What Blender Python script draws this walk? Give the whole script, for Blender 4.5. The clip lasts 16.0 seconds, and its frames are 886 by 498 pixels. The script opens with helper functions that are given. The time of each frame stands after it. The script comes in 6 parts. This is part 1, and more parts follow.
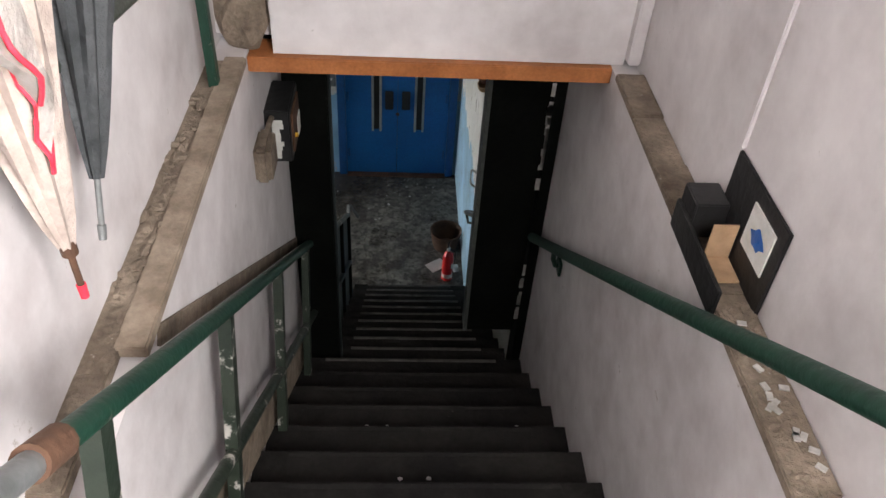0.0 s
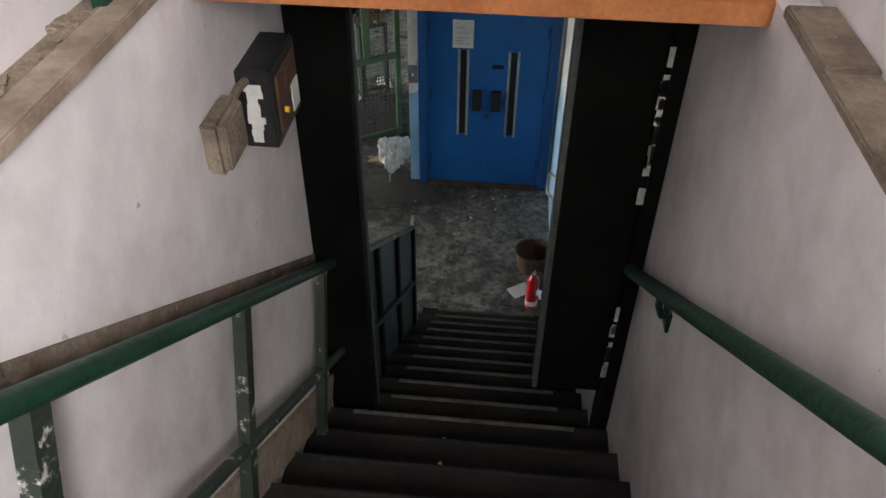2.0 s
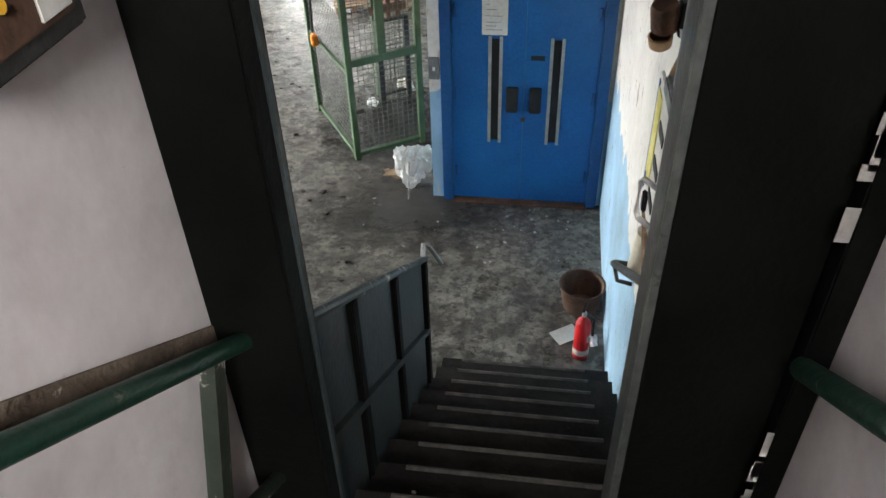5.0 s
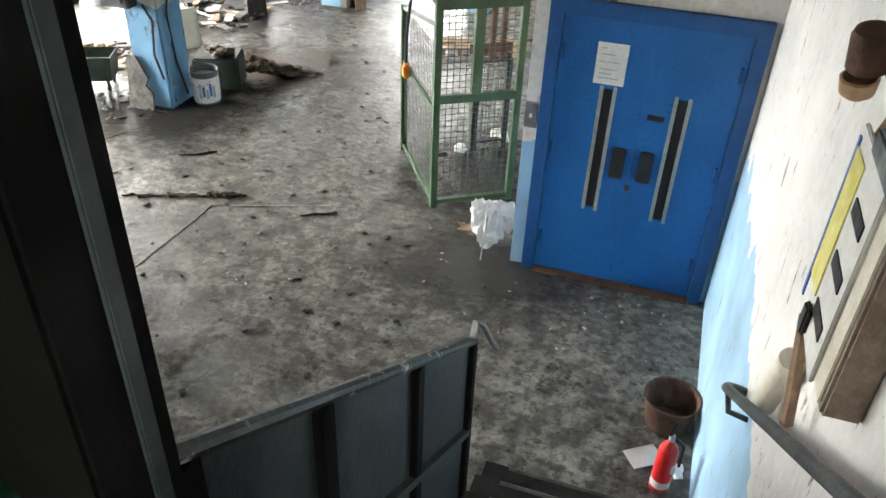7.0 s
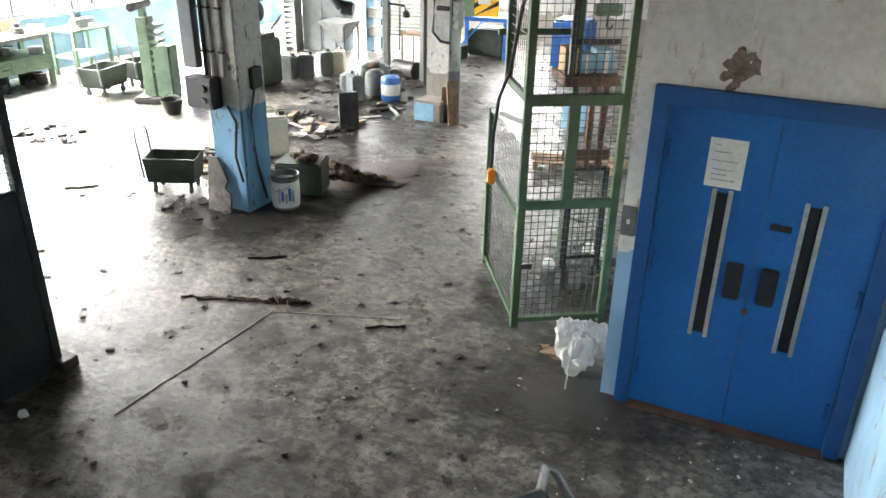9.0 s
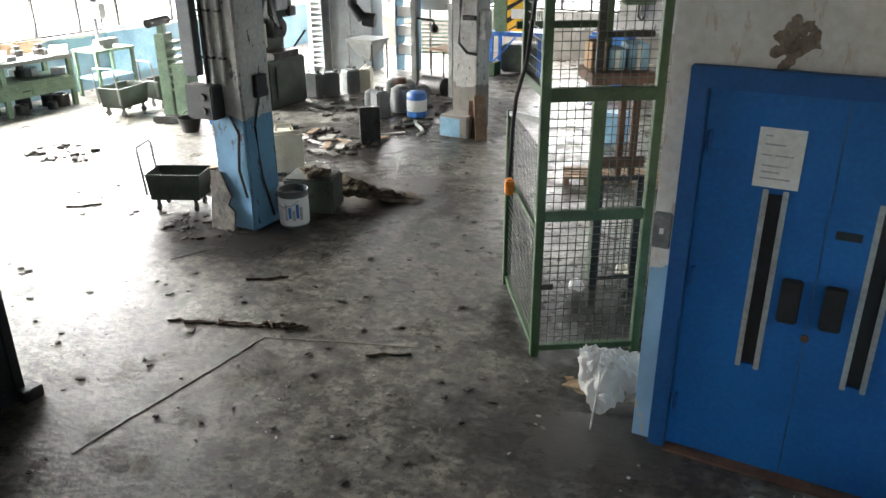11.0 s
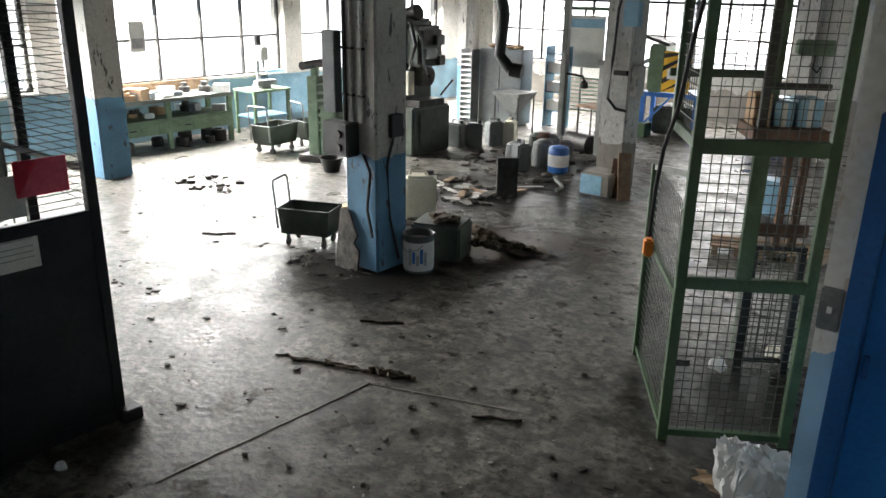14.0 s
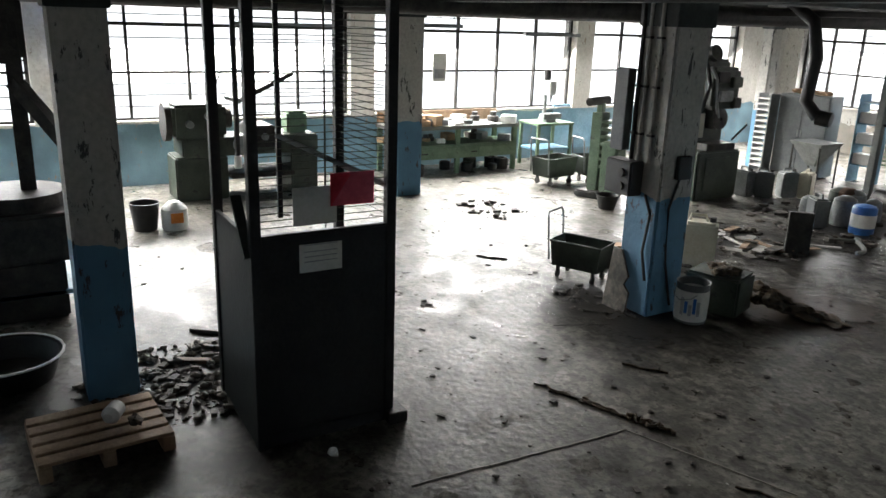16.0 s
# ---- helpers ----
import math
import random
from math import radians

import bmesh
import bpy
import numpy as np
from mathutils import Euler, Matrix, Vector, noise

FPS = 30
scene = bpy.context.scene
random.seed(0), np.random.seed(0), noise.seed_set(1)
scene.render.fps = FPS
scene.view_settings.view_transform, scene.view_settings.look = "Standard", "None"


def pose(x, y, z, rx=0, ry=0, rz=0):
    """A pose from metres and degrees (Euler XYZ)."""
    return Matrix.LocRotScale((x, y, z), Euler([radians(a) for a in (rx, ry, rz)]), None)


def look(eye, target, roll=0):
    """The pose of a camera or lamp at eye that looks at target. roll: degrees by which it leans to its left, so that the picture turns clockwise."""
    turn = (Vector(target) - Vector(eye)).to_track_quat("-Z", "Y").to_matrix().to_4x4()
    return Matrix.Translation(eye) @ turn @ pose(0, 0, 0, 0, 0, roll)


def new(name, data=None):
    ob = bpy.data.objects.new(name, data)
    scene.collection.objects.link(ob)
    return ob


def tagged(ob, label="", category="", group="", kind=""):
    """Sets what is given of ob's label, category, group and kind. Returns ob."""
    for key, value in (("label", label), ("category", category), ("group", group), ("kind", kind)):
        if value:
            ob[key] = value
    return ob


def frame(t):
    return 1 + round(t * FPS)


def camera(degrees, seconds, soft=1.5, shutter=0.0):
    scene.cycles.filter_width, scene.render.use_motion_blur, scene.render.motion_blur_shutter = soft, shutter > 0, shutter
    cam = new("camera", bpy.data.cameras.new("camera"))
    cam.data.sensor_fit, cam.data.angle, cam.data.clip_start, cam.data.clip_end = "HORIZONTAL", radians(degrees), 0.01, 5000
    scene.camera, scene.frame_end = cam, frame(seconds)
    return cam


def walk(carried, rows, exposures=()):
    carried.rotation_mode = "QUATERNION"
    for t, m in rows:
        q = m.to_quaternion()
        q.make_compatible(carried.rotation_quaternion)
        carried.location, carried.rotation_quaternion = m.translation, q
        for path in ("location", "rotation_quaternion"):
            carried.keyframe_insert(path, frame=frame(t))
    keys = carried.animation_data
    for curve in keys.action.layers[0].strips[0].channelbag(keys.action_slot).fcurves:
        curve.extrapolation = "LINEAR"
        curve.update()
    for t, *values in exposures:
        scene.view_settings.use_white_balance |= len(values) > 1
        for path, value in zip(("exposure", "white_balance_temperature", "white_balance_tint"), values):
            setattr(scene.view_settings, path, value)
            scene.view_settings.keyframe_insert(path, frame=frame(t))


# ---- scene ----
cam = camera(59.6, 16.0)
METRES, EYE, TILT, LEAN, TURN = 5.5, 5.48, 0.0, 0.0, -4.6
ROWS = [
    (0.0, 0.0, 0.0, 0.0, 2.7, -40.91, -3.12),
    (0.5, 0.0113, 0.038, -0.0326, 5.92, -38.7, -2.63),
    (1.0, 0.021, 0.0813, -0.0642, 9.64, -39.33, -0.79),
    (1.5, 0.0275, 0.1163, -0.0878, 9.95, -39.81, -0.14),
    (2.0, 0.0261, 0.1547, -0.1165, 10.3, -40.08, -0.39),
    (2.5, 0.0299, 0.1892, -0.1439, 11.5, -40.41, -1.27),
    (3.0, 0.0218, 0.2257, -0.1724, 9.53, -40.13, -0.22),
    (5.5, 0.0036, 0.3946, -0.2843, 14.71, -37.55, 1.38),
    (6.0, 0.0001, 0.4292, -0.3075, 20.3, -35.77, -0.62),
    (6.5, -0.0098, 0.4629, -0.3338, 19.84, -35.29, -0.12),
    (7.0, -0.0139, 0.502, -0.359, 22.79, -34.39, -2.07),
    (7.5, -0.0184, 0.5315, -0.3795, 22.69, -33.61, -1.76),
    (8.0, -0.0313, 0.563, -0.3945, 24.47, -29.55, -0.57),
    (8.5, -0.0347, 0.5841, -0.4188, 28.67, -26.5, -1.38),
    (11.0, -0.0531, 0.7204, -0.5035, 33.16, -23.02, 0.32),
    (11.5, -0.0497, 0.7423, -0.5173, 36.47, -22.55, -1.07),
    (12.0, -0.056, 0.7551, -0.5213, 36.28, -21.9, -0.21),
    (12.5, -0.0588, 0.7683, -0.5356, 39.18, -19.27, -1.52),
    (13.0, -0.0624, 0.778, -0.5368, 39.85, -19.29, -1.05),
    (13.5, -0.0728, 0.7819, -0.5377, 40.97, -19.51, -1.28),
    (14.0, -0.0797, 0.7827, -0.5376, 44.41, -18.75, -0.95),
    (14.5, -0.0844, 0.7825, -0.5377, 49.23, -17.43, -1.18),
    (15.0, -0.0865, 0.7789, -0.5383, 54.18, -17.33, -1.51),
    (15.5, -0.0893, 0.7755, -0.539, 59.83, -16.85, -1.54),
    (16.0, -0.0911, 0.771, -0.5389, 64.76, -16.7, -1.88),
]
EXPOSURES = [(0.0, -0.1), (3.0, 0.55), (5.5, 1.4), (6.5, 1.6), (8.5, 1.4), (11.0, 0.65), (12.5, 0.25), (14.0, -0.15), (16.0, -0.7)]
walk(cam, [(t, pose(0, 0, EYE, TILT, LEAN, TURN) @ pose(METRES * x, METRES * y, METRES * z, 90 + pitch, roll, yaw)) for t, x, y, z, yaw, pitch, roll in ROWS], EXPOSURES)

# ---- world and light ----
world = bpy.data.worlds.new("overcast")
scene.world = world
world.use_nodes = True
_n = world.node_tree.nodes
_sky = _n.new("ShaderNodeTexSky")
_sky.sky_type, _sky.sun_disc, _sky.sun_elevation, _sky.sun_rotation, _sky.dust_density = "NISHITA", False, radians(40), radians(-80), 4.0
_n["Background"].inputs[1].default_value = 0.12
world.node_tree.links.new(_sky.outputs[0], _n["Background"].inputs[0])
sun = new("sun", bpy.data.lights.new("sun", "SUN"))
sun.data.energy, sun.data.angle, sun.data.color = 0.8, radians(20), (1, 0.97, 0.93)
sun.matrix_world = look((-20, 8, 18), (0, 10, 0))


def daylight(name, at, target, sx, sy, watts, color=(1.0, 0.985, 0.955), spread=180):
    ob = new(name, bpy.data.lights.new(name, "AREA"))
    ob.data.spread = radians(spread)
    ob.data.shape, ob.data.size, ob.data.size_y, ob.data.energy, ob.data.color = "RECTANGLE", sx, sy, watts, color
    ob.matrix_world = look(at, target)
    return ob


WEST, NORTH = -12.0, 20.0
for _y in (2.4, 7.1, 11.8, 16.4):
    daylight("west_window_light", (WEST - 0.3, _y, 1.85), (WEST + 0.9, _y, 0.0), 4.1, 1.75, 1400, spread=130)
for _x, _w in ((-9.7, 330), (-6.0, 220)):
    daylight("north_window_light", (_x, NORTH + 0.3, 1.85), (_x, NORTH - 1, 0), 3.0, 1.75, _w, spread=130)
daylight("upper_window_light", (0.98, -0.65, 5.6), (-0.5, 0.7, 4.3), 1.0, 1.2, 185, (1.0, 0.965, 0.95))


# ---- materials ----
def mat(name, c1, c2, scale=3.0, rough=0.6, metal=0.0, bump=0.15, wear=None, wear_at=0.62, fine=40.0, spec=0.5, fine_amt=0.35, wear_scale=None, vary=0.0):
    """Two-scale noise between c1 and c2, with worn patches of a third colour."""
    m = bpy.data.materials.new(name)
    m.use_nodes = True
    nt = m.node_tree
    N, L = nt.nodes, nt.links
    p = N["Principled BSDF"]
    p.inputs["Roughness"].default_value, p.inputs["Metallic"].default_value = rough, metal
    p.inputs["Specular IOR Level"].default_value = spec
    tc = N.new("ShaderNodeTexCoord")
    a, b = N.new("ShaderNodeTexNoise"), N.new("ShaderNodeTexNoise")
    a.inputs["Scale"].default_value, a.inputs["Detail"].default_value, a.inputs["Roughness"].default_value = scale, 6, 0.65
    b.inputs["Scale"].default_value, b.inputs["Detail"].default_value = fine, 4
    L.new(tc.outputs["Object"], a.inputs["Vector"]), L.new(tc.outputs["Object"], b.inputs["Vector"])
    r = N.new("ShaderNodeValToRGB")
    r.color_ramp.elements[0].position, r.color_ramp.elements[1].position = 0.36, 0.66
    r.color_ramp.elements[0].color, r.color_ramp.elements[1].color = (*c1, 1), (*c2, 1)
    L.new(a.outputs["Fac"], r.inputs[0])
    mx = N.new("ShaderNodeMix")
    mx.data_type, mx.blend_type = "RGBA", "OVERLAY"
    mx.inputs[0].default_value = fine_amt
    L.new(r.outputs[0], mx.inputs[6]), L.new(b.outputs["Fac"], mx.inputs[7])
    out = mx.outputs[2]
    if wear:
        w = N.new("ShaderNodeTexNoise")
        w.inputs["Scale"].default_value, w.inputs["Detail"].default_value, w.inputs["Roughness"].default_value = wear_scale or scale * 2.7, 8, 0.7
        L.new(tc.outputs["Object"], w.inputs["Vector"])
        wr = N.new("ShaderNodeValToRGB")
        wr.color_ramp.elements[0].position, wr.color_ramp.elements[1].position = wear_at, wear_at + 0.04
        L.new(w.outputs["Fac"], wr.inputs[0])
        m2 = N.new("ShaderNodeMix")
        m2.data_type = "RGBA"
        L.new(wr.outputs[0], m2.inputs[0]), L.new(out, m2.inputs[6])
        m2.inputs[7].default_value = (*wear, 1)
        out = m2.outputs[2]
    if vary:
        oi, hs, mt = N.new("ShaderNodeObjectInfo"), N.new("ShaderNodeHueSaturation"), N.new("ShaderNodeMapRange")
        mt.inputs[3].default_value, mt.inputs[4].default_value = 1 - vary, 1 + vary
        L.new(oi.outputs["Random"], mt.inputs[0]), L.new(mt.outputs[0], hs.inputs["Value"]), L.new(out, hs.inputs["Color"])
        out = hs.outputs[0]
    L.new(out, p.inputs["Base Color"])
    bp, ad = N.new("ShaderNodeBump"), N.new("ShaderNodeMath")
    bp.inputs["Strength"].default_value, bp.inputs["Distance"].default_value = bump, 0.02
    L.new(a.outputs["Fac"], ad.inputs[0]), L.new(b.outputs["Fac"], ad.inputs[1])
    L.new(ad.outputs[0], bp.inputs["Height"]), L.new(bp.outputs[0], p.inputs["Normal"])
    return m


def dado_mat(name, low, high, z, slope=0.0, chip=(0.5, 0.42, 0.33), rag=0.16, chips=0.605):
    """Wall or column painted in two colours with a ragged line at height z, flaking and grimy."""
    m = mat(name, tuple(c * 0.82 for c in high), high, 1.3, 0.7, bump=0.25, fine=25)
    nt = m.node_tree
    N, L = nt.nodes, nt.links
    p = N["Principled BSDF"]
    base = p.inputs["Base Color"].links[0].from_socket
    tc = N.new("ShaderNodeTexCoord")
    sep = N.new("ShaderNodeSeparateXYZ")
    L.new(tc.outputs["Object"], sep.inputs[0])
    nz = N.new("ShaderNodeTexNoise")
    nz.inputs["Scale"].default_value, nz.inputs["Detail"].default_value = 4, 8
    L.new(tc.outputs["Object"], nz.inputs["Vector"])
    e = N.new("ShaderNodeMath")
    e.operation = "MULTIPLY_ADD"
    e.inputs[1].default_value = rag
    L.new(nz.outputs["Fac"], e.inputs[0]), L.new(sep.outputs["Z"], e.inputs[2])
    s = N.new("ShaderNodeMath")
    s.operation = "MULTIPLY_ADD"
    s.inputs[1].default_value = slope
    L.new(sep.outputs["Y"], s.inputs[0]), L.new(e.outputs[0], s.inputs[2])
    lt = N.new("ShaderNodeMath")
    lt.operation = "LESS_THAN"
    lt.inputs[1].default_value = z + rag / 2
    L.new(s.outputs[0], lt.inputs[0])
    lowr = N.new("ShaderNodeValToRGB")
    lowr.color_ramp.elements[0].position, lowr.color_ramp.elements[1].position = 0.3, 0.7
    lowr.color_ramp.elements[0].color, lowr.color_ramp.elements[1].color = (*[c * 0.6 for c in low], 1), (*low, 1)
    n3 = N.new("ShaderNodeTexNoise")
    n3.inputs["Scale"].default_value, n3.inputs["Detail"].default_value = 2.2, 6
    L.new(tc.outputs["Object"], n3.inputs["Vector"]), L.new(n3.outputs["Fac"], lowr.inputs[0])
    mx = N.new("ShaderNodeMix")
    mx.data_type = "RGBA"
    L.new(lt.outputs[0], mx.inputs[0]), L.new(base, mx.inputs[6]), L.new(lowr.outputs[0], mx.inputs[7])
    mp = N.new("ShaderNodeMapping")
    mp.inputs["Scale"].default_value = (9, 9, 3)
    L.new(tc.outputs["Object"], mp.inputs[0])
    fl = N.new("ShaderNodeTexNoise")
    fl.inputs["Scale"].default_value, fl.inputs["Detail"].default_value, fl.inputs["Roughness"].default_value = 1.3, 9, 0.75
    L.new(mp.outputs[0], fl.inputs["Vector"])
    fr = N.new("ShaderNodeValToRGB")
    fr.color_ramp.elements[0].position, fr.color_ramp.elements[1].position = chips, chips + 0.02
    L.new(fl.outputs["Fac"], fr.inputs[0])
    m2 = N.new("ShaderNodeMix")
    m2.data_type = "RGBA"
    L.new(fr.outputs[0], m2.inputs[0]), L.new(mx.outputs[2], m2.inputs[6])
    m2.inputs[7].default_value = (*chip, 1)
    L.new(m2.outputs[2], p.inputs["Base Color"])
    return m


def floor_mat():
    m = mat("dirty_concrete", (0.085, 0.079, 0.068), (0.27, 0.252, 0.218), 4.2, 0.5, bump=0.3, fine=17, fine_amt=0.8, spec=0.36)
    nt = m.node_tree
    N, L = nt.nodes, nt.links
    p = N["Principled BSDF"]
    base = p.inputs["Base Color"].links[0].from_socket
    tc = N.new("ShaderNodeTexCoord")
    for sc, lo, hi, col, amt in ((7.0, 0.5, 0.57, (0.045, 0.041, 0.035), 0.6), (13.0, 0.53, 0.58, (0.035, 0.032, 0.027), 0.65), (30.0, 0.58, 0.63, (0.02, 0.019, 0.017), 0.7), (0.5, 0.5, 0.72, (0.05, 0.046, 0.042), 0.6), (55.0, 0.66, 0.7, (0.42, 0.41, 0.38), 0.35)):
        n = N.new("ShaderNodeTexNoise")
        n.inputs["Scale"].default_value, n.inputs["Detail"].default_value, n.inputs["Roughness"].default_value = sc, 7, 0.62
        L.new(tc.outputs["Object"], n.inputs["Vector"])
        r = N.new("ShaderNodeValToRGB")
        r.color_ramp.elements[0].position, r.color_ramp.elements[1].position = lo, hi
        r.color_ramp.elements[1].color = (amt, amt, amt, 1)
        L.new(n.outputs["Fac"], r.inputs[0])
        x = N.new("ShaderNodeMix")
        x.data_type = "RGBA"
        L.new(r.outputs[0], x.inputs[0]), L.new(base, x.inputs[6])
        x.inputs[7].default_value = (*col, 1)
        base = x.outputs[2]
    L.new(base, p.inputs["Base Color"])
    n = N.new("ShaderNodeTexNoise")
    n.inputs["Scale"].default_value, n.inputs["Detail"].default_value = 3.0, 8
    L.new(tc.outputs["Object"], n.inputs["Vector"])
    r = N.new("ShaderNodeMapRange")
    r.inputs[1].default_value, r.inputs[2].default_value, r.inputs[3].default_value, r.inputs[4].default_value = 0.35, 0.65, 0.24, 0.6
    L.new(n.outputs["Fac"], r.inputs[0]), L.new(r.outputs[0], p.inputs["Roughness"])
    return m


M_FLOOR = floor_mat()
M_PLASTER = mat("stained_white_plaster", (0.52, 0.49, 0.49), (0.75, 0.72, 0.72), 1.4, 0.75, bump=0.2, fine=9, fine_amt=0.3, wear=(0.36, 0.32, 0.29), wear_at=0.665, wear_scale=9.0)
M_HALLWALL = dado_mat("blue_dado_cream_wall", (0.3, 0.52, 0.72), (0.68, 0.66, 0.6), 1.05, rag=0.25, chips=0.59)
M_STAIRWALL = dado_mat("flaking_blue_white_wall", (0.36, 0.58, 0.76), (0.8, 0.785, 0.74), 1.33, chip=(0.24, 0.19, 0.15), rag=0.7, chips=0.605)
M_COLPLAIN = dado_mat("grey_column_paint", (0.27, 0.25, 0.215), (0.5, 0.49, 0.455), 0.62, chip=(0.16, 0.14, 0.12), rag=0.5, chips=0.58)
M_COLUMN = dado_mat("column_paint", (0.12, 0.28, 0.44), (0.5, 0.49, 0.455), 1.07, chip=(0.06, 0.06, 0.06), rag=0.22, chips=0.585)
M_WESTWALL = dado_mat("window_wall_paint", (0.22, 0.36, 0.44), (0.6, 0.58, 0.53), 0.9, chip=(0.3, 0.25, 0.2))
M_CEIL = mat("sooty_ceiling", (0.07, 0.07, 0.07), (0.15, 0.15, 0.145), 0.8, 0.85)
M_STEP = mat("dark_stair_concrete", (0.009, 0.008, 0.008), (0.024, 0.022, 0.02), 3.0, 0.75, bump=0.3, wear=(0.06, 0.055, 0.047), wear_at=0.68, spec=0.2)
M_NOSE = mat("worn_step_nosing", (0.025, 0.023, 0.02), (0.09, 0.084, 0.073), 9.0, 0.6)
M_LEDGE = mat("brown_ledge_plaster", (0.12, 0.09, 0.065), (0.28, 0.225, 0.17), 7.0, 0.85, bump=0.6, wear=(0.6, 0.55, 0.48), wear_at=0.66, fine=60)
M_BOARD = mat("greyed_ledge_board", (0.19, 0.145, 0.105), (0.34, 0.275, 0.21), 9.0, 0.8, bump=0.3)
M_BEAMWOOD = mat("orange_varnished_wood", (0.3, 0.105, 0.032), (0.42, 0.16, 0.055), 6.0, 0.45, bump=0.1, fine=90)
M_GREEN = mat("dark_green_rail_paint", (0.006, 0.034, 0.021), (0.012, 0.05, 0.031), 6.0, 0.45, wear=(0.16, 0.15, 0.13), wear_at=0.63, wear_scale=14)
M_POST = mat("chipped_green_post", (0.016, 0.026, 0.018), (0.032, 0.042, 0.03), 6.0, 0.45, wear=(0.5, 0.48, 0.44), wear_at=0.57, wear_scale=9)
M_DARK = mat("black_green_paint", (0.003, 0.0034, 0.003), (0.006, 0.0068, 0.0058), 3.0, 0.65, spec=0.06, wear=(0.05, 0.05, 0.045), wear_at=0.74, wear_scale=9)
M_PANEL = mat("dark_slate_sheet", (0.02, 0.027, 0.028), (0.038, 0.048, 0.048), 2.5, 0.55, spec=0.3)
M_GREYPAINT = mat("grey_green_paint", (0.1, 0.107, 0.096), (0.17, 0.178, 0.16), 4.0, 0.5, wear=(0.1, 0.09, 0.08), wear_at=0.66)
# grey handrail paint, also used for the leaf edge as lit by the hall
M_RAIL_LITEDGE = mat("grey_rail_and_lit_edge_paint", (0.045, 0.05, 0.047), (0.09, 0.098, 0.09), 5.0, 0.5, wear=(0.03, 0.03, 0.028), wear_at=0.6)
M_BOOTH = mat("blue_black_booth_paint", (0.012, 0.013, 0.015), (0.024, 0.025, 0.028), 2.5, 0.5, spec=0.3, wear=(0.05, 0.05, 0.05), wear_at=0.7, wear_scale=7)
M_GALV = mat("marbled_galvanised_steel", (0.1, 0.11, 0.105), (0.3, 0.32, 0.3), 11.0, 0.45, 0.4)
M_DOOR = mat("blue_door_paint", (0.004, 0.09, 0.29), (0.006, 0.118, 0.36), 1.6, 0.5, bump=0.05, wear=(0.005, 0.05, 0.17), wear_at=0.7, wear_scale=6)
M_DOORFRAME = mat("blue_frame_paint", (0.004, 0.06, 0.2), (0.006, 0.08, 0.25), 3.0, 0.5, wear=(0.01, 0.05, 0.14), wear_at=0.66)
M_ALU = mat("dull_aluminium", (0.42, 0.42, 0.4), (0.55, 0.55, 0.53), 8.0, 0.45, 0.6)
M_BLACK = mat("black_plastic", (0.008, 0.008, 0.009), (0.02, 0.02, 0.02), 6.0, 0.5)
M_PAPER = mat("yellowed_paper", (0.6, 0.6, 0.56), (0.72, 0.71, 0.67), 4.0, 0.9, bump=0.05)
M_INK = mat("faded_print", (0.28, 0.29, 0.3), (0.4, 0.4, 0.4), 10.0, 0.9)
M_CAGE = mat("cage_green_paint", (0.028, 0.062, 0.024), (0.05, 0.098, 0.04), 4.0, 0.5, wear=(0.04, 0.05, 0.03), wear_at=0.66)
M_MESH = mat("cage_wire", (0.05, 0.055, 0.045), (0.09, 0.1, 0.08), 10.0, 0.5, 0.3)
M_MACHINE = mat("machine_green", (0.08, 0.13, 0.08), (0.15, 0.22, 0.14), 4.0, 0.5, wear=(0.06, 0.06, 0.05), wear_at=0.62)
M_MACHDARK = mat("oily_machine_green", (0.022, 0.031, 0.023), (0.055, 0.071, 0.052), 3.0, 0.5, wear=(0.02, 0.02, 0.02), wear_at=0.58)
M_STEEL = mat("grey_steel", (0.16, 0.17, 0.17), (0.28, 0.29, 0.29), 4.0, 0.45, 0.5)
M_GREYCAB = mat("grey_cabinet_paint", (0.08, 0.09, 0.094), (0.15, 0.162, 0.166), 2.0, 0.5)
M_IRON = mat("dark_iron", (0.02, 0.02, 0.02), (0.06, 0.055, 0.05), 6.0, 0.55, 0.5, bump=0.3)
M_RUST = mat("brown_rust_steel", (0.06, 0.03, 0.018), (0.14, 0.07, 0.04), 6.0, 0.75, 0.1, bump=0.3)
M_RED = mat("extinguisher_red", (0.5, 0.012, 0.015), (0.62, 0.02, 0.022), 4.0, 0.3, bump=0.02)
M_WHITE = mat("white_plastic", (0.66, 0.66, 0.64), (0.78, 0.78, 0.76), 5.0, 0.5)
M_CREAM = mat("cream_plastic", (0.62, 0.58, 0.46), (0.74, 0.7, 0.58), 4.0, 0.5, wear=(0.4, 0.34, 0.24), wear_at=0.66)
M_BLUEPL = mat("blue_plastic", (0.02, 0.1, 0.36), (0.04, 0.16, 0.48), 4.0, 0.4)
M_PALEBLUE = mat("pale_blue_sheet", (0.16, 0.32, 0.44), (0.26, 0.45, 0.58), 3.0, 0.5, wear=(0.1, 0.1, 0.1), wear_at=0.68)
M_LEMON = mat("faded_lemon_print", (0.62, 0.56, 0.1), (0.75, 0.7, 0.3), 7.0, 0.7)
M_WOOD = mat("raw_pallet_wood", (0.2, 0.125, 0.075), (0.34, 0.235, 0.15), 7.0, 0.8, bump=0.3)
M_CARD = mat("cardboard", (0.36, 0.23, 0.13), (0.46, 0.31, 0.19), 4.0, 0.9)
M_ORANGE = mat("orange_plastic", (0.75, 0.22, 0.02), (0.85, 0.3, 0.04), 5.0, 0.45)
M_YELLOW = mat("warning_yellow", (0.75, 0.42, 0.02), (0.85, 0.5, 0.04), 4.0, 0.5)
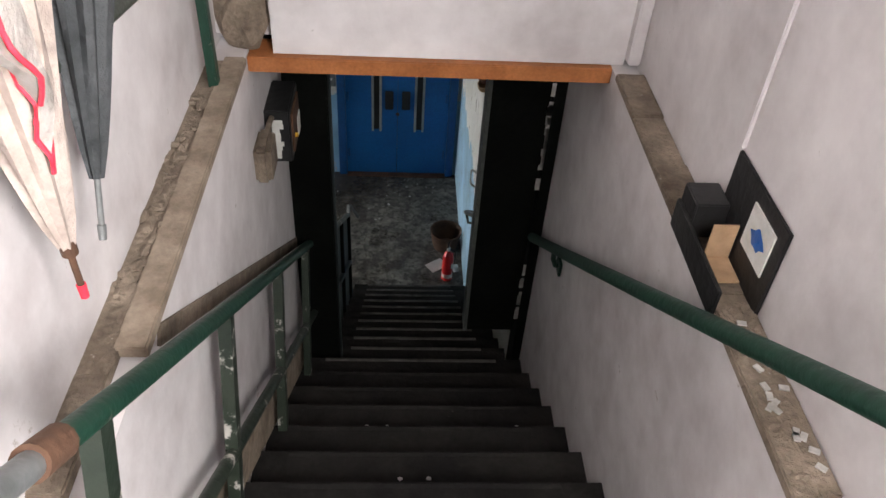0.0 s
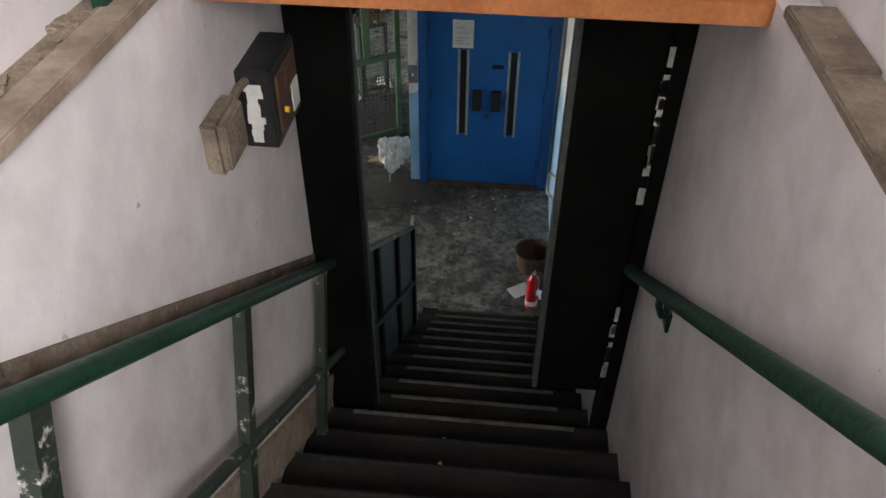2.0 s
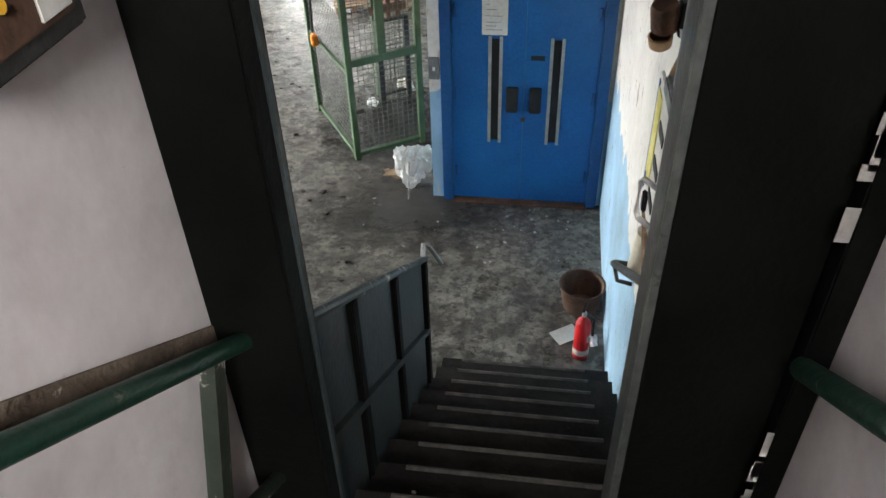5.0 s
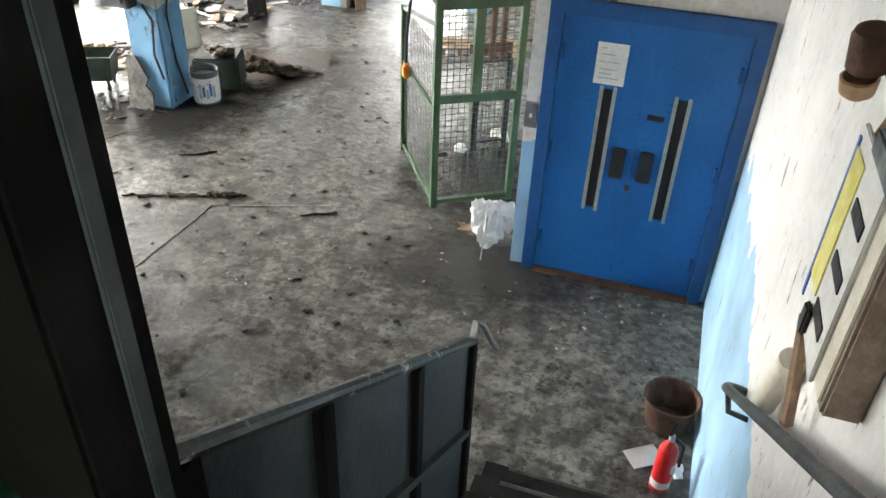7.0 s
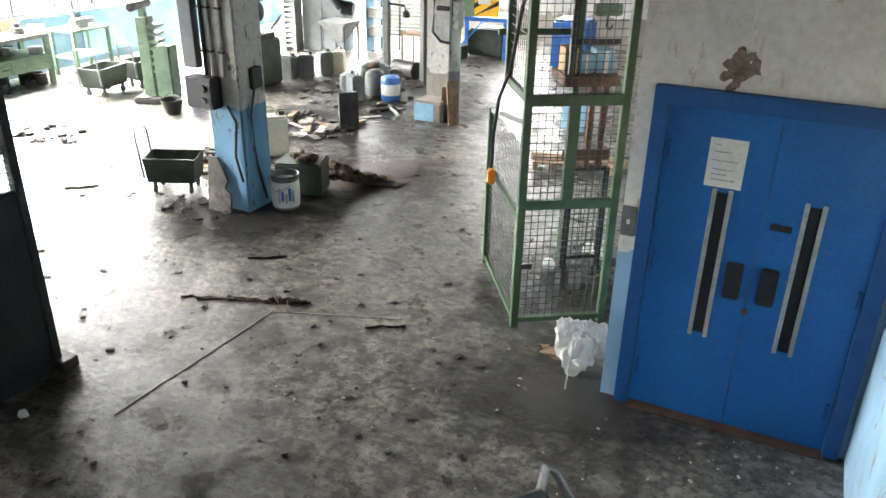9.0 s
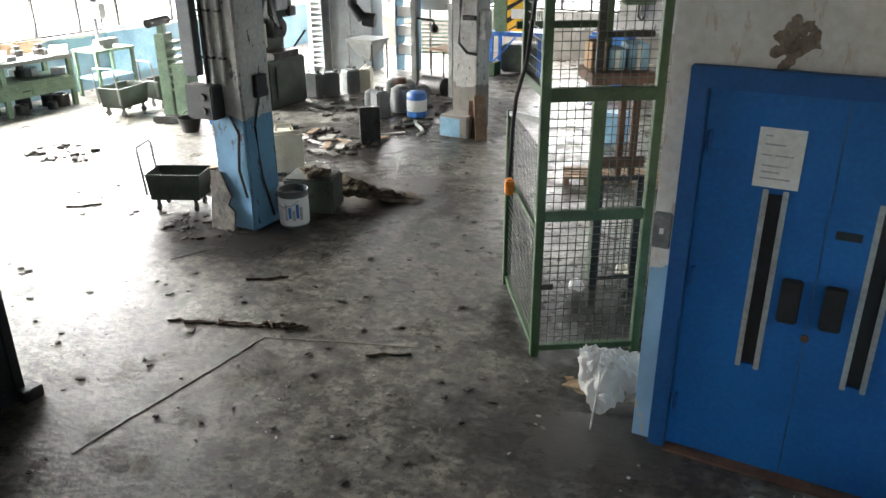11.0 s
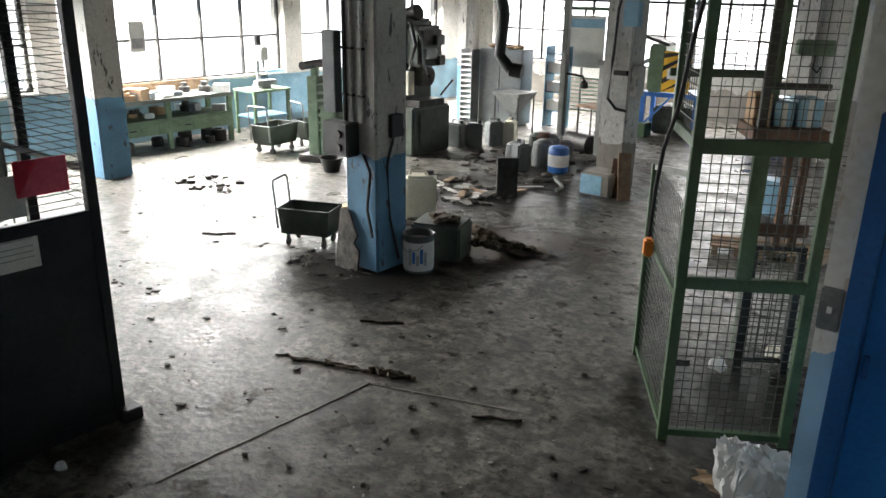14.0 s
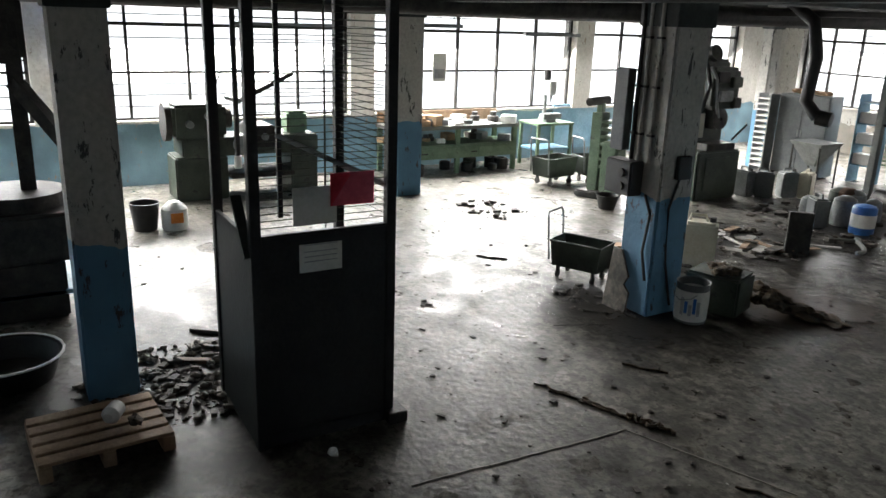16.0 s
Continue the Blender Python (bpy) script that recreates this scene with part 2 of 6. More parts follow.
M_PINK = mat("red_film", (0.62, 0.05, 0.1), (0.74, 0.09, 0.15), 8.0, 0.35)
M_FABWHITE = mat("white_umbrella_cloth", (0.68, 0.63, 0.59), (0.8, 0.76, 0.72), 9.0, 0.8, bump=0.4)
M_FABDARK = mat("dark_umbrella_cloth", (0.03, 0.035, 0.037), (0.07, 0.075, 0.08), 8.0, 0.7, bump=0.5)
M_FABBEIGE = mat("beige_umbrella_cloth", (0.4, 0.33, 0.29), (0.55, 0.47, 0.42), 9.0, 0.8, bump=0.4)
M_TRIM = mat("red_piping", (0.7, 0.03, 0.06), (0.8, 0.05, 0.09), 5.0, 0.6)
M_DEBRIS = mat("debris", (0.018, 0.016, 0.014), (0.13, 0.115, 0.095), 9.0, 0.8, bump=0.4)
M_SHARD = mat("pale_debris", (0.3, 0.29, 0.27), (0.6, 0.58, 0.55), 9.0, 0.6)
M_RAG = mat("dirty_rope_rag", (0.022, 0.016, 0.01), (0.12, 0.085, 0.05), 12.0, 0.95, bump=0.6)
M_SNOWLIGHT = bpy.data.materials.new("overcast_sky_glow")
M_SNOWLIGHT.use_nodes = True
M_SNOWLIGHT.node_tree.nodes["Principled BSDF"].inputs["Emission Color"].default_value = (0.97, 0.98, 1, 1)
M_SNOWLIGHT.node_tree.nodes["Principled BSDF"].inputs["Emission Strength"].default_value = 3.0
M_GLASS = bpy.data.materials.new("dusty_glass")
M_GLASS.use_nodes = True
_g = M_GLASS.node_tree.nodes["Principled BSDF"]
_g.inputs["Transmission Weight"].default_value, _g.inputs["Roughness"].default_value, _g.inputs["IOR"].default_value = 1.0, 0.03, 1.03
M_BAG = bpy.data.materials.new("clear_plastic_film")
M_BAG.use_nodes = True
_g = M_BAG.node_tree.nodes["Principled BSDF"]
_g.inputs["Base Color"].default_value, _g.inputs["Roughness"].default_value, _g.inputs["Transmission Weight"].default_value, _g.inputs["IOR"].default_value = (0.85, 0.85, 0.83, 1), 0.3, 0.22, 1.3
M_BAG.node_tree.nodes["Principled BSDF"].inputs["Alpha"].default_value = 0.96


# ---- mesh helpers ----
def box(bm, x0, x1, y0, y1, z0, z1, bevel=0.0, m=None):
    r = bmesh.ops.create_cube(bm, size=1)
    vs = r["verts"]
    for v in vs:
        v.co = Vector(((x0 + x1) / 2 + v.co.x * (x1 - x0), (y0 + y1) / 2 + v.co.y * (y1 - y0), (z0 + z1) / 2 + v.co.z * (z1 - z0)))
    if bevel:
        es = list({e for v in vs for e in v.link_edges})
        vs = list({v for f in bmesh.ops.bevel(bm, geom=es, offset=bevel, segments=2, affect="EDGES")["faces"] for v in f.verts} | {v for v in vs if v.is_valid})
    if m:
        bmesh.ops.transform(bm, matrix=m, verts=vs)
    return bm


def tube(bm, p0, p1, r, seg=12, r2=None):
    p0, p1 = Vector(p0), Vector(p1)
    d = p1 - p0
    m = Matrix.Translation((p0 + p1) / 2) @ d.to_track_quat("Z", "Y").to_matrix().to_4x4()
    bmesh.ops.create_cone(bm, cap_ends=True, segments=seg, radius1=r, radius2=r if r2 is None else r2, depth=d.length, matrix=m)
    return bm


def bar(bm, p0, p1, w, h):
    """A square bar from p0 to p1."""
    p0, p1 = Vector(p0), Vector(p1)
    d = p1 - p0
    m = Matrix.Translation((p0 + p1) / 2) @ d.to_track_quat("Z", "Y").to_matrix().to_4x4()
    return box(bm, -w / 2, w / 2, -h / 2, h / 2, -d.length / 2, d.length / 2, m=m)


def pipe(bm, pts, r, seg=8):
    """A bent tube through pts."""
    pts = [Vector(p) for p in pts]
    rings = []
    for i, p in enumerate(pts):
        d = (pts[min(i + 1, len(pts) - 1)] - pts[max(i - 1, 0)]).normalized()
        q = d.to_track_quat("Z", "Y")
        rings.append([bm.verts.new(p + q @ Vector((r * math.cos(a), r * math.sin(a), 0))) for a in (2 * math.pi * k / seg for k in range(seg))])
    for a, b in zip(rings, rings[1:]):
        for k in range(seg):
            bm.faces.new((a[k], a[(k + 1) % seg], b[(k + 1) % seg], b[k]))
    bm.faces.new(rings[0][::-1]), bm.faces.new(rings[-1])
    return bm


def lathe(bm, prof, at=(0, 0, 0), seg=20):
    """A turned shape from (radius, height) pairs."""
    rings = [[bm.verts.new((at[0] + r * math.cos(2 * math.pi * k / seg), at[1] + r * math.sin(2 * math.pi * k / seg), at[2] + z)) for k in range(seg)] for r, z in prof]
    for a, b in zip(rings, rings[1:]):
        for k in range(seg):
            bm.faces.new((a[k], a[(k + 1) % seg], b[(k + 1) % seg], b[k]))
    bm.faces.new(rings[0][::-1]), bm.faces.new(rings[-1])
    return bm


def clump(bm, at, size, rnd, flat=1.0):
    """An uneven lump."""
    r = bmesh.ops.create_icosphere(bm, subdivisions=2, radius=1)
    off = Vector((rnd.random() * 9, rnd.random() * 9, rnd.random() * 9))
    for v in r["verts"]:
        k = 0.75 + 0.5 * noise.noise(v.co * 1.6 + off)
        v.co = Vector(at) + Vector((v.co.x * size[0] * k, v.co.y * size[1] * k, v.co.z * size[2] * k * flat))
    return bm


def BM():
    return bmesh.new()


def part(name, bm, material, parent=None, label="", smooth=False):
    me = bpy.data.meshes.new(name)
    bmesh.ops.recalc_face_normals(bm, faces=bm.faces)
    bm.to_mesh(me)
    bm.free()
    me.materials.append(material)
    if smooth:
        me.shade_smooth()
        me.set_sharp_from_angle(angle=radians(35))
    ob = new(name, me)
    if parent:
        ob.parent = parent
    if label:
        ob["label"] = label
    return ob


def thing(name, label, category, at=(0, 0, 0), rz=0.0, group="", kind=""):
    e = new(name)
    e.empty_display_size = 0.1
    e.matrix_world = pose(*at, 0, 0, rz)
    return tagged(e, label, category, group, kind)


def solo(name, bm, material, label, category, group="", kind="", smooth=False):
    return tagged(part(name, bm, material, smooth=smooth), label, category, group, kind)


def structure(name, bm, material, label, category="wall"):
    return tagged(part(name, bm, material), label, category, kind="structure")


# ---- large structure ----
CEIL = 3.3
structure("floor", box(BM(), WEST - 0.3, 0.9, -3, NORTH + 0.3, -0.2, 0), M_FLOOR, "dirty grey concrete factory floor, oil-stained and littered", "floor")
structure("ceiling", box(BM(), WEST - 0.3, -0.56, -3, NORTH + 0.3, CEIL, CEIL + 0.25), M_CEIL, "sooty dark concrete ceiling of the workshop", "ceiling")
structure("ceiling_stairs", box(BM(), -0.55, 0.9, 3.4, 8.0, 4.1, 4.3), M_CEIL, "dark ceiling above the lower stairs", "ceiling")
structure("wall_above_stairs", box(BM(), -0.75, -0.56, 3.4, 7.68, CEIL, 4.3), M_PLASTER, "white wall strip beside the stair ceiling")
structure("wall_east", box(BM(), 0.7, 0.9, 3.22, 7.9, 0, 4.3), M_STAIRWALL, "flaking white plaster wall with light blue dado")
bm = BM()
box(bm, -0.79, -0.66, 7.7, 7.9, 0, 4.3), box(bm, 0.62, 0.7, 7.7, 7.9, 0, 4.3), box(bm, -0.66, 0.62, 7.7, 7.9, 2.08, 4.3)
structure("wall_door", bm, M_HALLWALL, "white plaster wall with blue dado round the blue doors")
structure("wall_corner", box(BM(), -0.79, -0.66, 7.9, NORTH, 0, CEIL), M_HALLWALL, "white plaster wall with blue dado running behind the cage")
structure("wall_behind_door", box(BM(), -0.66, 0.7, 8.3, 8.4, 0, 4.3), M_CEIL, "dark wall closing the room behind the doors")
structure("wall_south", box(BM(), WEST, -0.56, 2.6, 2.8, 0, CEIL), M_HALLWALL, "white plaster wall with blue dado")
structure("wall_stair_side", box(BM(), -0.7, -0.535, 3.27, 3.42, 0, CEIL), M_HALLWALL, "plaster wall below the upper stairs")


# window walls
def window_wall(name, n, length, start, west):
    """Sill wall, head wall, piers, and steel glazing with bars; along y (west) or x (north)."""
    bm = BM()

    def b(target, a0, a1, d0, d1, z0, z1):
        if west:
            box(target, WEST - d1, WEST - d0, a0, a1, z0, z1)
        else:
            box(target, a0, a1, NORTH + d0, NORTH + d1, z0, z1)
    end = start + n * length
    b(bm, start, end, 0, 0.28, 0, 0.92), b(bm, start, end, 0, 0.28, 2.76, CEIL)
    for i in range(n + 1):
        a = start + i * length
        b(bm, a - 0.21, a + 0.21, -0.1, 0.28, 0.92, 2.76)
    structure(name, bm, M_WESTWALL if west else M_COLPLAIN, "window wall with flaking blue dado and white piers")
    for i in range(n):
        a0, a1 = start + i * length + 0.21, start + (i + 1) * length - 0.21
        win = tagged(new("window_%d" % (i + (1 if west else 6))), "large steel-framed workshop window with thin bars, overexposed daylight", "window", kind="structure")
        b(f := BM(), a0, a1, 0.06, 0.11, 0.92, 0.98), b(f, a0, a1, 0.06, 0.11, 2.7, 2.76), b(f, a0, a1, 0.055, 0.115, 2.26, 2.31)
        b(f, a0, a0 + 0.05, 0.06, 0.11, 0.98, 2.7), b(f, a1 - 0.05, a1, 0.06, 0.11, 0.98, 2.7)
        part("window_frame", f, M_IRON, win)
        k = 5
        for j in range(1, k):
            a = a0 + (a1 - a0) * j / k
            b(f := BM(), a - 0.02, a + 0.02, 0.055, 0.115, 0.98, 2.7)
            part("mullion", f, M_IRON, win)
        for z in ((1.14, 1.3, 1.46, 1.62, 1.78, 1.94, 2.1, 2.42, 2.56) if i < 2 or not west else (1.62, 2.5)):
            b(f := BM(), a0, a1, 0.06, 0.1, z - (0.018 if z == 1.62 else 0.007), z + (0.018 if z == 1.62 else 0.007))
            part("glazing_bar", f, M_IRON, win)
        b(f := BM(), a0, a1, -0.08, 0.05, 0.921, 0.95)
        part("window_sill", f, M_WESTWALL, win)
        for j in range(k):
            c0, c1 = a0 + (a1 - a0) * j / k + 0.022, a0 + (a1 - a0) * (j + 1) / k - 0.022
            b(f := BM(), c0, c1, 0.08, 0.084, 0.98, 2.7)
            p = part("pane", f, M_GLASS, win)
            p.visible_shadow = False


window_wall("wall_west", 4, 4.58, 0.36 + 0.02, True)
window_wall("wall_north", 2, 3.65, -11.7, False)
structure("wall_north_end", box(BM(), -4.4, -0.66, NORTH, NORTH + 0.28, 0, CEIL), M_COLPLAIN, "plain grimy plaster wall behind the cage")
structure("wall_north_west_end", box(BM(), WEST - 0.28, WEST, 18.7, NORTH + 0.28, 0, CEIL), M_WESTWALL, "plain wall end beside the window wall")
bm = BM()
box(bm, WEST - 6, WEST - 5.9, -12, 36, -4, 14), box(bm, -24, 12, NORTH + 6, NORTH + 6.1, -4, 14)
structure("backdrop", bm, M_SNOWLIGHT, "white overcast sky outside the windows", "sky")

# stairs
RISE, RUN, NOSE_Y = 0.18, 0.252, 5.56
stairs = tagged(new("stairs"), "very dark concrete stairs with worn pale edges on the lower flight", "stairs", kind="structure")
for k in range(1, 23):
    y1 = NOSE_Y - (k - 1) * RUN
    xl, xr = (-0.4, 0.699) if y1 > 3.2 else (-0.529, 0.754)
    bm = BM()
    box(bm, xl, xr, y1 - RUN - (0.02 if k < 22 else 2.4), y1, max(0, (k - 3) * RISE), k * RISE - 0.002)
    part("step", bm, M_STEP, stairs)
for k in range(1, 23):
    y1 = NOSE_Y - (k - 1) * RUN
    xl, xr = (-0.39, 0.69) if y1 > 3.2 else (-0.52, 0.745)
    bm = BM()
    tube(bm, (xl + 0.12, y1 - 0.012, k * RISE - 0.012), (xr - 0.14, y1 - 0.012, k * RISE - 0.012), 0.0165, 8)
    # pale nosings only from the doorway down; upper ones take the tread colour
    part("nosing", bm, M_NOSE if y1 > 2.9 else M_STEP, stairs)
STEPTOP = 22 * RISE

# stairwell walls
structure("wall_stairwell_west", box(BM(), -0.75, -0.53, -2, 3.26, 0, 4.2), M_PLASTER, "scuffed white plaster stairwell wall")
structure("wall_stairwell_east", box(BM(), 0.755, 0.98, -2, 3.2, 0, 4.2), M_PLASTER, "scuffed white plaster stairwell wall")
structure("wall_upper_west", box(BM(), -0.86, -0.64, -2, 2.62, 4.2, 6.9), M_PLASTER, "white plaster upper wall set back from the stair ledge")
bm = BM()
box(bm, 0.845, 1.05, -2, 2.62, 4.2, 5.0), box(bm, 0.845, 1.05, -2, 2.62, 6.2, 6.9), box(bm, 0.845, 1.05, -2, -1.15, 5.0, 6.2), box(bm, 0.845, 1.05, -0.15, 2.62, 5.0, 6.2)
structure("wall_upper_east", bm, M_PLASTER, "white plaster upper wall set back from the stair ledge")
structure("wall_upper_south", box(BM(), -0.86, 1.05, -2.2, -2, 3.96, 6.9), M_PLASTER, "white wall behind the landing")
structure("ceiling_upper", box(BM(), -0.86, 1.05, -2.2, 2.75, 6.9, 7.0), M_PLASTER, "white ceiling above the upper landing", "ceiling")
bm = BM()
rnd = random.Random(3)
for i in range(14):
    y0 = -1.4 + i * 0.27
    box(bm, -0.66 + 0.004 * rnd.random(), -0.575, y0, y0 + 0.275, 4.2, 4.222 + 0.012 * rnd.random(), 0.004)
for i in range(70):
    clump(bm, (-0.64 + 0.06 * rnd.random(), rnd.uniform(0.2, 2.35), 4.228), (0.012 + 0.016 * rnd.random(), 0.03 * rnd.random() + 0.012, 0.01), rnd)
structure("trim_ledge_west", bm, M_LEDGE, "crumbling brown plaster ledge along the stairwell wall", "ledge")
bm = BM()
box(bm, -0.585, -0.515, 1.1, 2.4, 4.204, 4.235, 0.004)
structure("trim_ledge_board", bm, M_BOARD, "greyed timber board edging the ledge", "ledge")
bm = BM()
for i in range(14):
    y0 = -1.4 + i * 0.27
    box(bm, 0.745, 0.845, y0, y0 + 0.275, 4.2, 4.22 + 0.01 * rnd.random(), 0.004)
for i in range(90):
    clump(bm, (0.76 + 0.07 * rnd.random(), rnd.uniform(0.3, 1.25), 4.226), (0.012 + 0.014 * rnd.random(), 0.03 * rnd.random() + 0.012, 0.009), rnd)
structure("trim_ledge_east", bm, M_LEDGE, "crumbling brown plaster ledge along the stairwell wall", "ledge")
bm = BM()
for i in range(26):
    a = rnd.random() * 3
    box(bm, -0.01, 0.011, -0.006, 0.007, -0.002, 0.002, m=Matrix.Translation((0.77 + 0.06 * rnd.random(), rnd.uniform(0.45, 1.2), 4.236)) @ Matrix.Rotation(a, 4, "Z"))
solo("plaster_flakes", bm, M_SHARD, "pale flakes of plaster on the ledge", "debris", kind="stuff")
structure("wall_beam_parapet", box(BM(), -0.44, 0.8, 2.5, 2.62, 4.2, 6.9), M_PLASTER, "white panel wall above the stair opening")
clump(bm := BM(), (-0.545, 2.56, 4.3), (0.12, 0.06, 0.16), rnd)
structure("trim_broken_plaster", bm, M_LEDGE, "broken grey plaster end of the panel wall", "plaster")
structure("wall_parapet_side", box(BM(), 0.8, 0.844, 2.45, 2.62, 4.222, 6.9, 0.005), M_PLASTER, "white pier at the end of the panel wall")
structure("wall_parapet_west", box(BM(), -0.66, -0.44, 2.56, 2.62, 4.24, 6.9), M_PLASTER, "white wall strip beside the panel wall")
structure("trim_beam", box(BM(), -0.528, 0.79, 2.47, 2.62, 4.14, 4.197, 0.004), M_BEAMWOOD, "orange varnished timber beam across the stair opening", "beam")
bm = BM()
bar(bm, (-0.518, 3.1, 2.02), (-0.518, 0.4, 3.95), 0.02, 0.16)
structure("trim_stringer", bm, M_BOARD, "bare timber stringer board along the stairs", "stringer")
# near-black filler, out of view, closing the gap between beam and lower ceiling
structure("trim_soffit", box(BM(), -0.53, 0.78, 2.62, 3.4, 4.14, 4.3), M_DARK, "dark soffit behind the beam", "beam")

# dark doorway at the foot of the upper flight
bm = BM()
box(bm, -0.53, -0.325, 3.14, 3.24, 1.6, 4.14, 0.006), box(bm, -0.5, -0.33, 3.24, 3.27, 1.6, 4.14, 0.004)
structure("trim_jamb_west", bm, M_DARK, "black painted steel door jamb", "door frame")
# added strip, lighter than the jamb, for light catching its edge
box(bm := BM(), -0.327, -0.318, 3.21, 3.235, 1.6, 4.1, 0.002)
structure("trim_jamb_lit_edge", bm, M_PANEL, "thin slate-grey strip for the lit edge of the jamb", "door frame")
structure("trim_jamb_east", box(BM(), 0.7, 0.754, 3.06, 3.2, 1.6, 4.14, 0.004), M_DARK, "black painted steel door jamb", "door frame")
leaf = thing("door_leaf", "narrow black steel door leaf, edge greyed as lit by the hall", "door", (0, 0, 0), kind="structure")
part("leaf_panel", box(BM(), 0.42, 0.695, 3.1, 3.14, 2.17, 4.1, 0.004), M_DARK, leaf)
# leaf edge in a lighter grey for the hall light falling on it
part("leaf_edge", box(BM(), 0.4, 0.42, 3.09, 3.2, 2.17, 4.1, 0.003), M_RAIL_LITEDGE, leaf, "worn leaf edge, coloured grey as lit by the hall")
part("door_handle", pipe(BM(), [(0.405, 3.19, 3.13), (0.38, 3.225, 3.13), (0.376, 3.232, 3.14), (0.376, 3.232, 3.21), (0.38, 3.225, 3.22), (0.405, 3.19, 3.22)], 0.006), M_ALU, leaf, "bent steel handle")
rnd = random.Random(12)
bm = BM()
for i in range(30):
    z = rnd.choice([rnd.uniform(3.2, 4.0), rnd.uniform(2.3, 2.75)])
    box(bm, 0.688 - 0.012 * rnd.random(), 0.7, 3.0585, 3.0605 , z, z + 0.03 + 0.06 * rnd.random())
part("chipped_paint", bm, M_SHARD, leaf, "white chipped paint")

# blue double door
frame_d = tagged(new("door_1"), "closed blue double doors with narrow glazed slots", "door", kind="structure")
bm = BM()
box(bm, -0.69, -0.6, 7.655, 7.8, 0, 2.08, 0.006), box(bm, 0.57, 0.66, 7.655, 7.8, 0, 2.08, 0.006), box(bm, -0.69, 0.66, 7.65, 7.8, 2.0, 2.1, 0.006)
part("door_frame", bm, M_DOORFRAME, frame_d)
for x0, x1, wx in ((-0.598, -0.014, -0.25), (-0.01, 0.568, 0.235)):
    bm = BM()
    w0, w1 = wx - 0.035, wx + 0.035
    box(bm, x0, w0, 7.7, 7.74, 0.02, 1.998), box(bm, w1, x1, 7.7, 7.74, 0.02, 1.998), box(bm, w0, w1, 7.7, 7.74, 0.02, 0.62), box(bm, w0, w1, 7.7, 7.74, 1.53, 1.998)
    lf = part("door_leaf", bm, M_DOOR, frame_d)
    bm = BM()
    box(bm, w0 - 0.022, w0 + 0.004, 7.692, 7.7, 0.6, 1.55, 0.003), box(bm, w1 - 0.004, w1 + 0.022, 7.692, 7.7, 0.6, 1.55, 0.003)
    part("slot_trim", bm, M_ALU, lf, "dull aluminium trim strips")
    part("slot_glass", box(BM(), w0, w1, 7.715, 7.72, 0.62, 1.53), M_BLACK, lf, "black glass slot")
    hx = -0.155 if x0 < -0.3 else 0.035
    part("push_plate", box(BM(), hx, hx + 0.095, 7.668, 7.7, 0.9, 1.13, 0.008), M_BLACK, lf, "black push plate")
    for z in (0.3, 1.05, 1.75):
        hxx = x0 - 0.005 if x0 < -0.3 else x1 - 0.06
        part("hinge", tube(BM(), (hxx + 0.03, 7.69, z - 0.05), (hxx + 0.03, 7.69, z + 0.05), 0.011), M_DOORFRAME, lf)
part("name_plate", box(BM(), 0.03, 0.14, 7.693, 7.7, 1.36, 1.4, 0.002), M_BLACK, frame_d, "small dark name plate")
part("lock", tube(BM(), (-0.012, 7.69, 0.83), (-0.012, 7.7, 0.83), 0.02), M_RUST, frame_d, "rusty lock escutcheon")
part("threshold", box(BM(), -0.6, 0.57, 7.62, 7.82, 0.0, 0.018, 0.004), M_RUST, frame_d, "worn brown threshold")
notice = thing("notice", "faded white paper notice taped on blue door", "paper")
part("sheet", box(BM(), -0.36, -0.16, 7.696, 7.699, 1.56, 1.84), M_PAPER, notice)
bm = BM()
for i, (a, b2, z) in enumerate([(-0.33, -0.3, 1.8), (-0.33, -0.24, 1.76), (-0.34, -0.29, 1.71), (-0.28, -0.2, 1.71), (-0.33, -0.22, 1.66), (-0.33, -0.25, 1.63), (-0.33, -0.2, 1.6)]):
    box(bm, a, b2, 7.6935, 7.6955, z, z + 0.007)
part("print", bm, M_INK, notice)
sw = thing("light_switch", "grimy grey switch plate on the wall", "switch")
part("plate", box(BM(), -0.79, -0.7, 7.675, 7.7, 1.17, 1.36, 0.006), M_STEEL, sw)
part("rocker", box(BM(), -0.755, -0.735, 7.668, 7.675, 1.25, 1.28, 0.002), M_WHITE, sw)
bm, _r = BM(), random.Random(1)
for i in range(26):
    clump(bm, (-0.28 + _r.gauss(0, 0.04), 7.7, 2.22 + _r.gauss(0, 0.045)), (0.035, 0.007, 0.035), _r)
structure("trim_plaster_hole", bm, M_LEDGE, "patch of broken plaster above the blue doors", "plaster")


# columns
def column(name, x0, x1, y0, y1, label="square concrete column with blue base and grimy white top"):
    c = tagged(new(name), label, "column", kind="structure")
    part("shaft", box(BM(), x0, x1, y0, y1, 0, CEIL, 0.018), M_COLPLAIN if name == "column_3" else M_COLUMN, c)
    part("cap_box", box(BM(), x0 - 0.02, x1 + 0.02, y0 - 0.02, y1 + 0.02, 2.5, 2.8, 0.006), M_PANEL, c, "dark steel collar")
    return c


COLS = [column("column_1", -5.2, -4.8, 9.1, 9.5), column("column_2", -5.62, -5.24, 4.6, 4.92), column("column_3", -4.98, -4.6, 13.42, 13.8),
        column("column_4", -10.3, -9.95, 9.2, 9.6), column("column_5", -9.85, -9.62, 16.5, 16.75)]
for x in (-10.1, -5.0):
    structure("ceiling_beam", box(BM(), x - 0.2, x + 0.2, -2, NORTH, 2.72, CEIL - 0.002), M_CEIL, "sooty concrete ceiling beam", "beam")


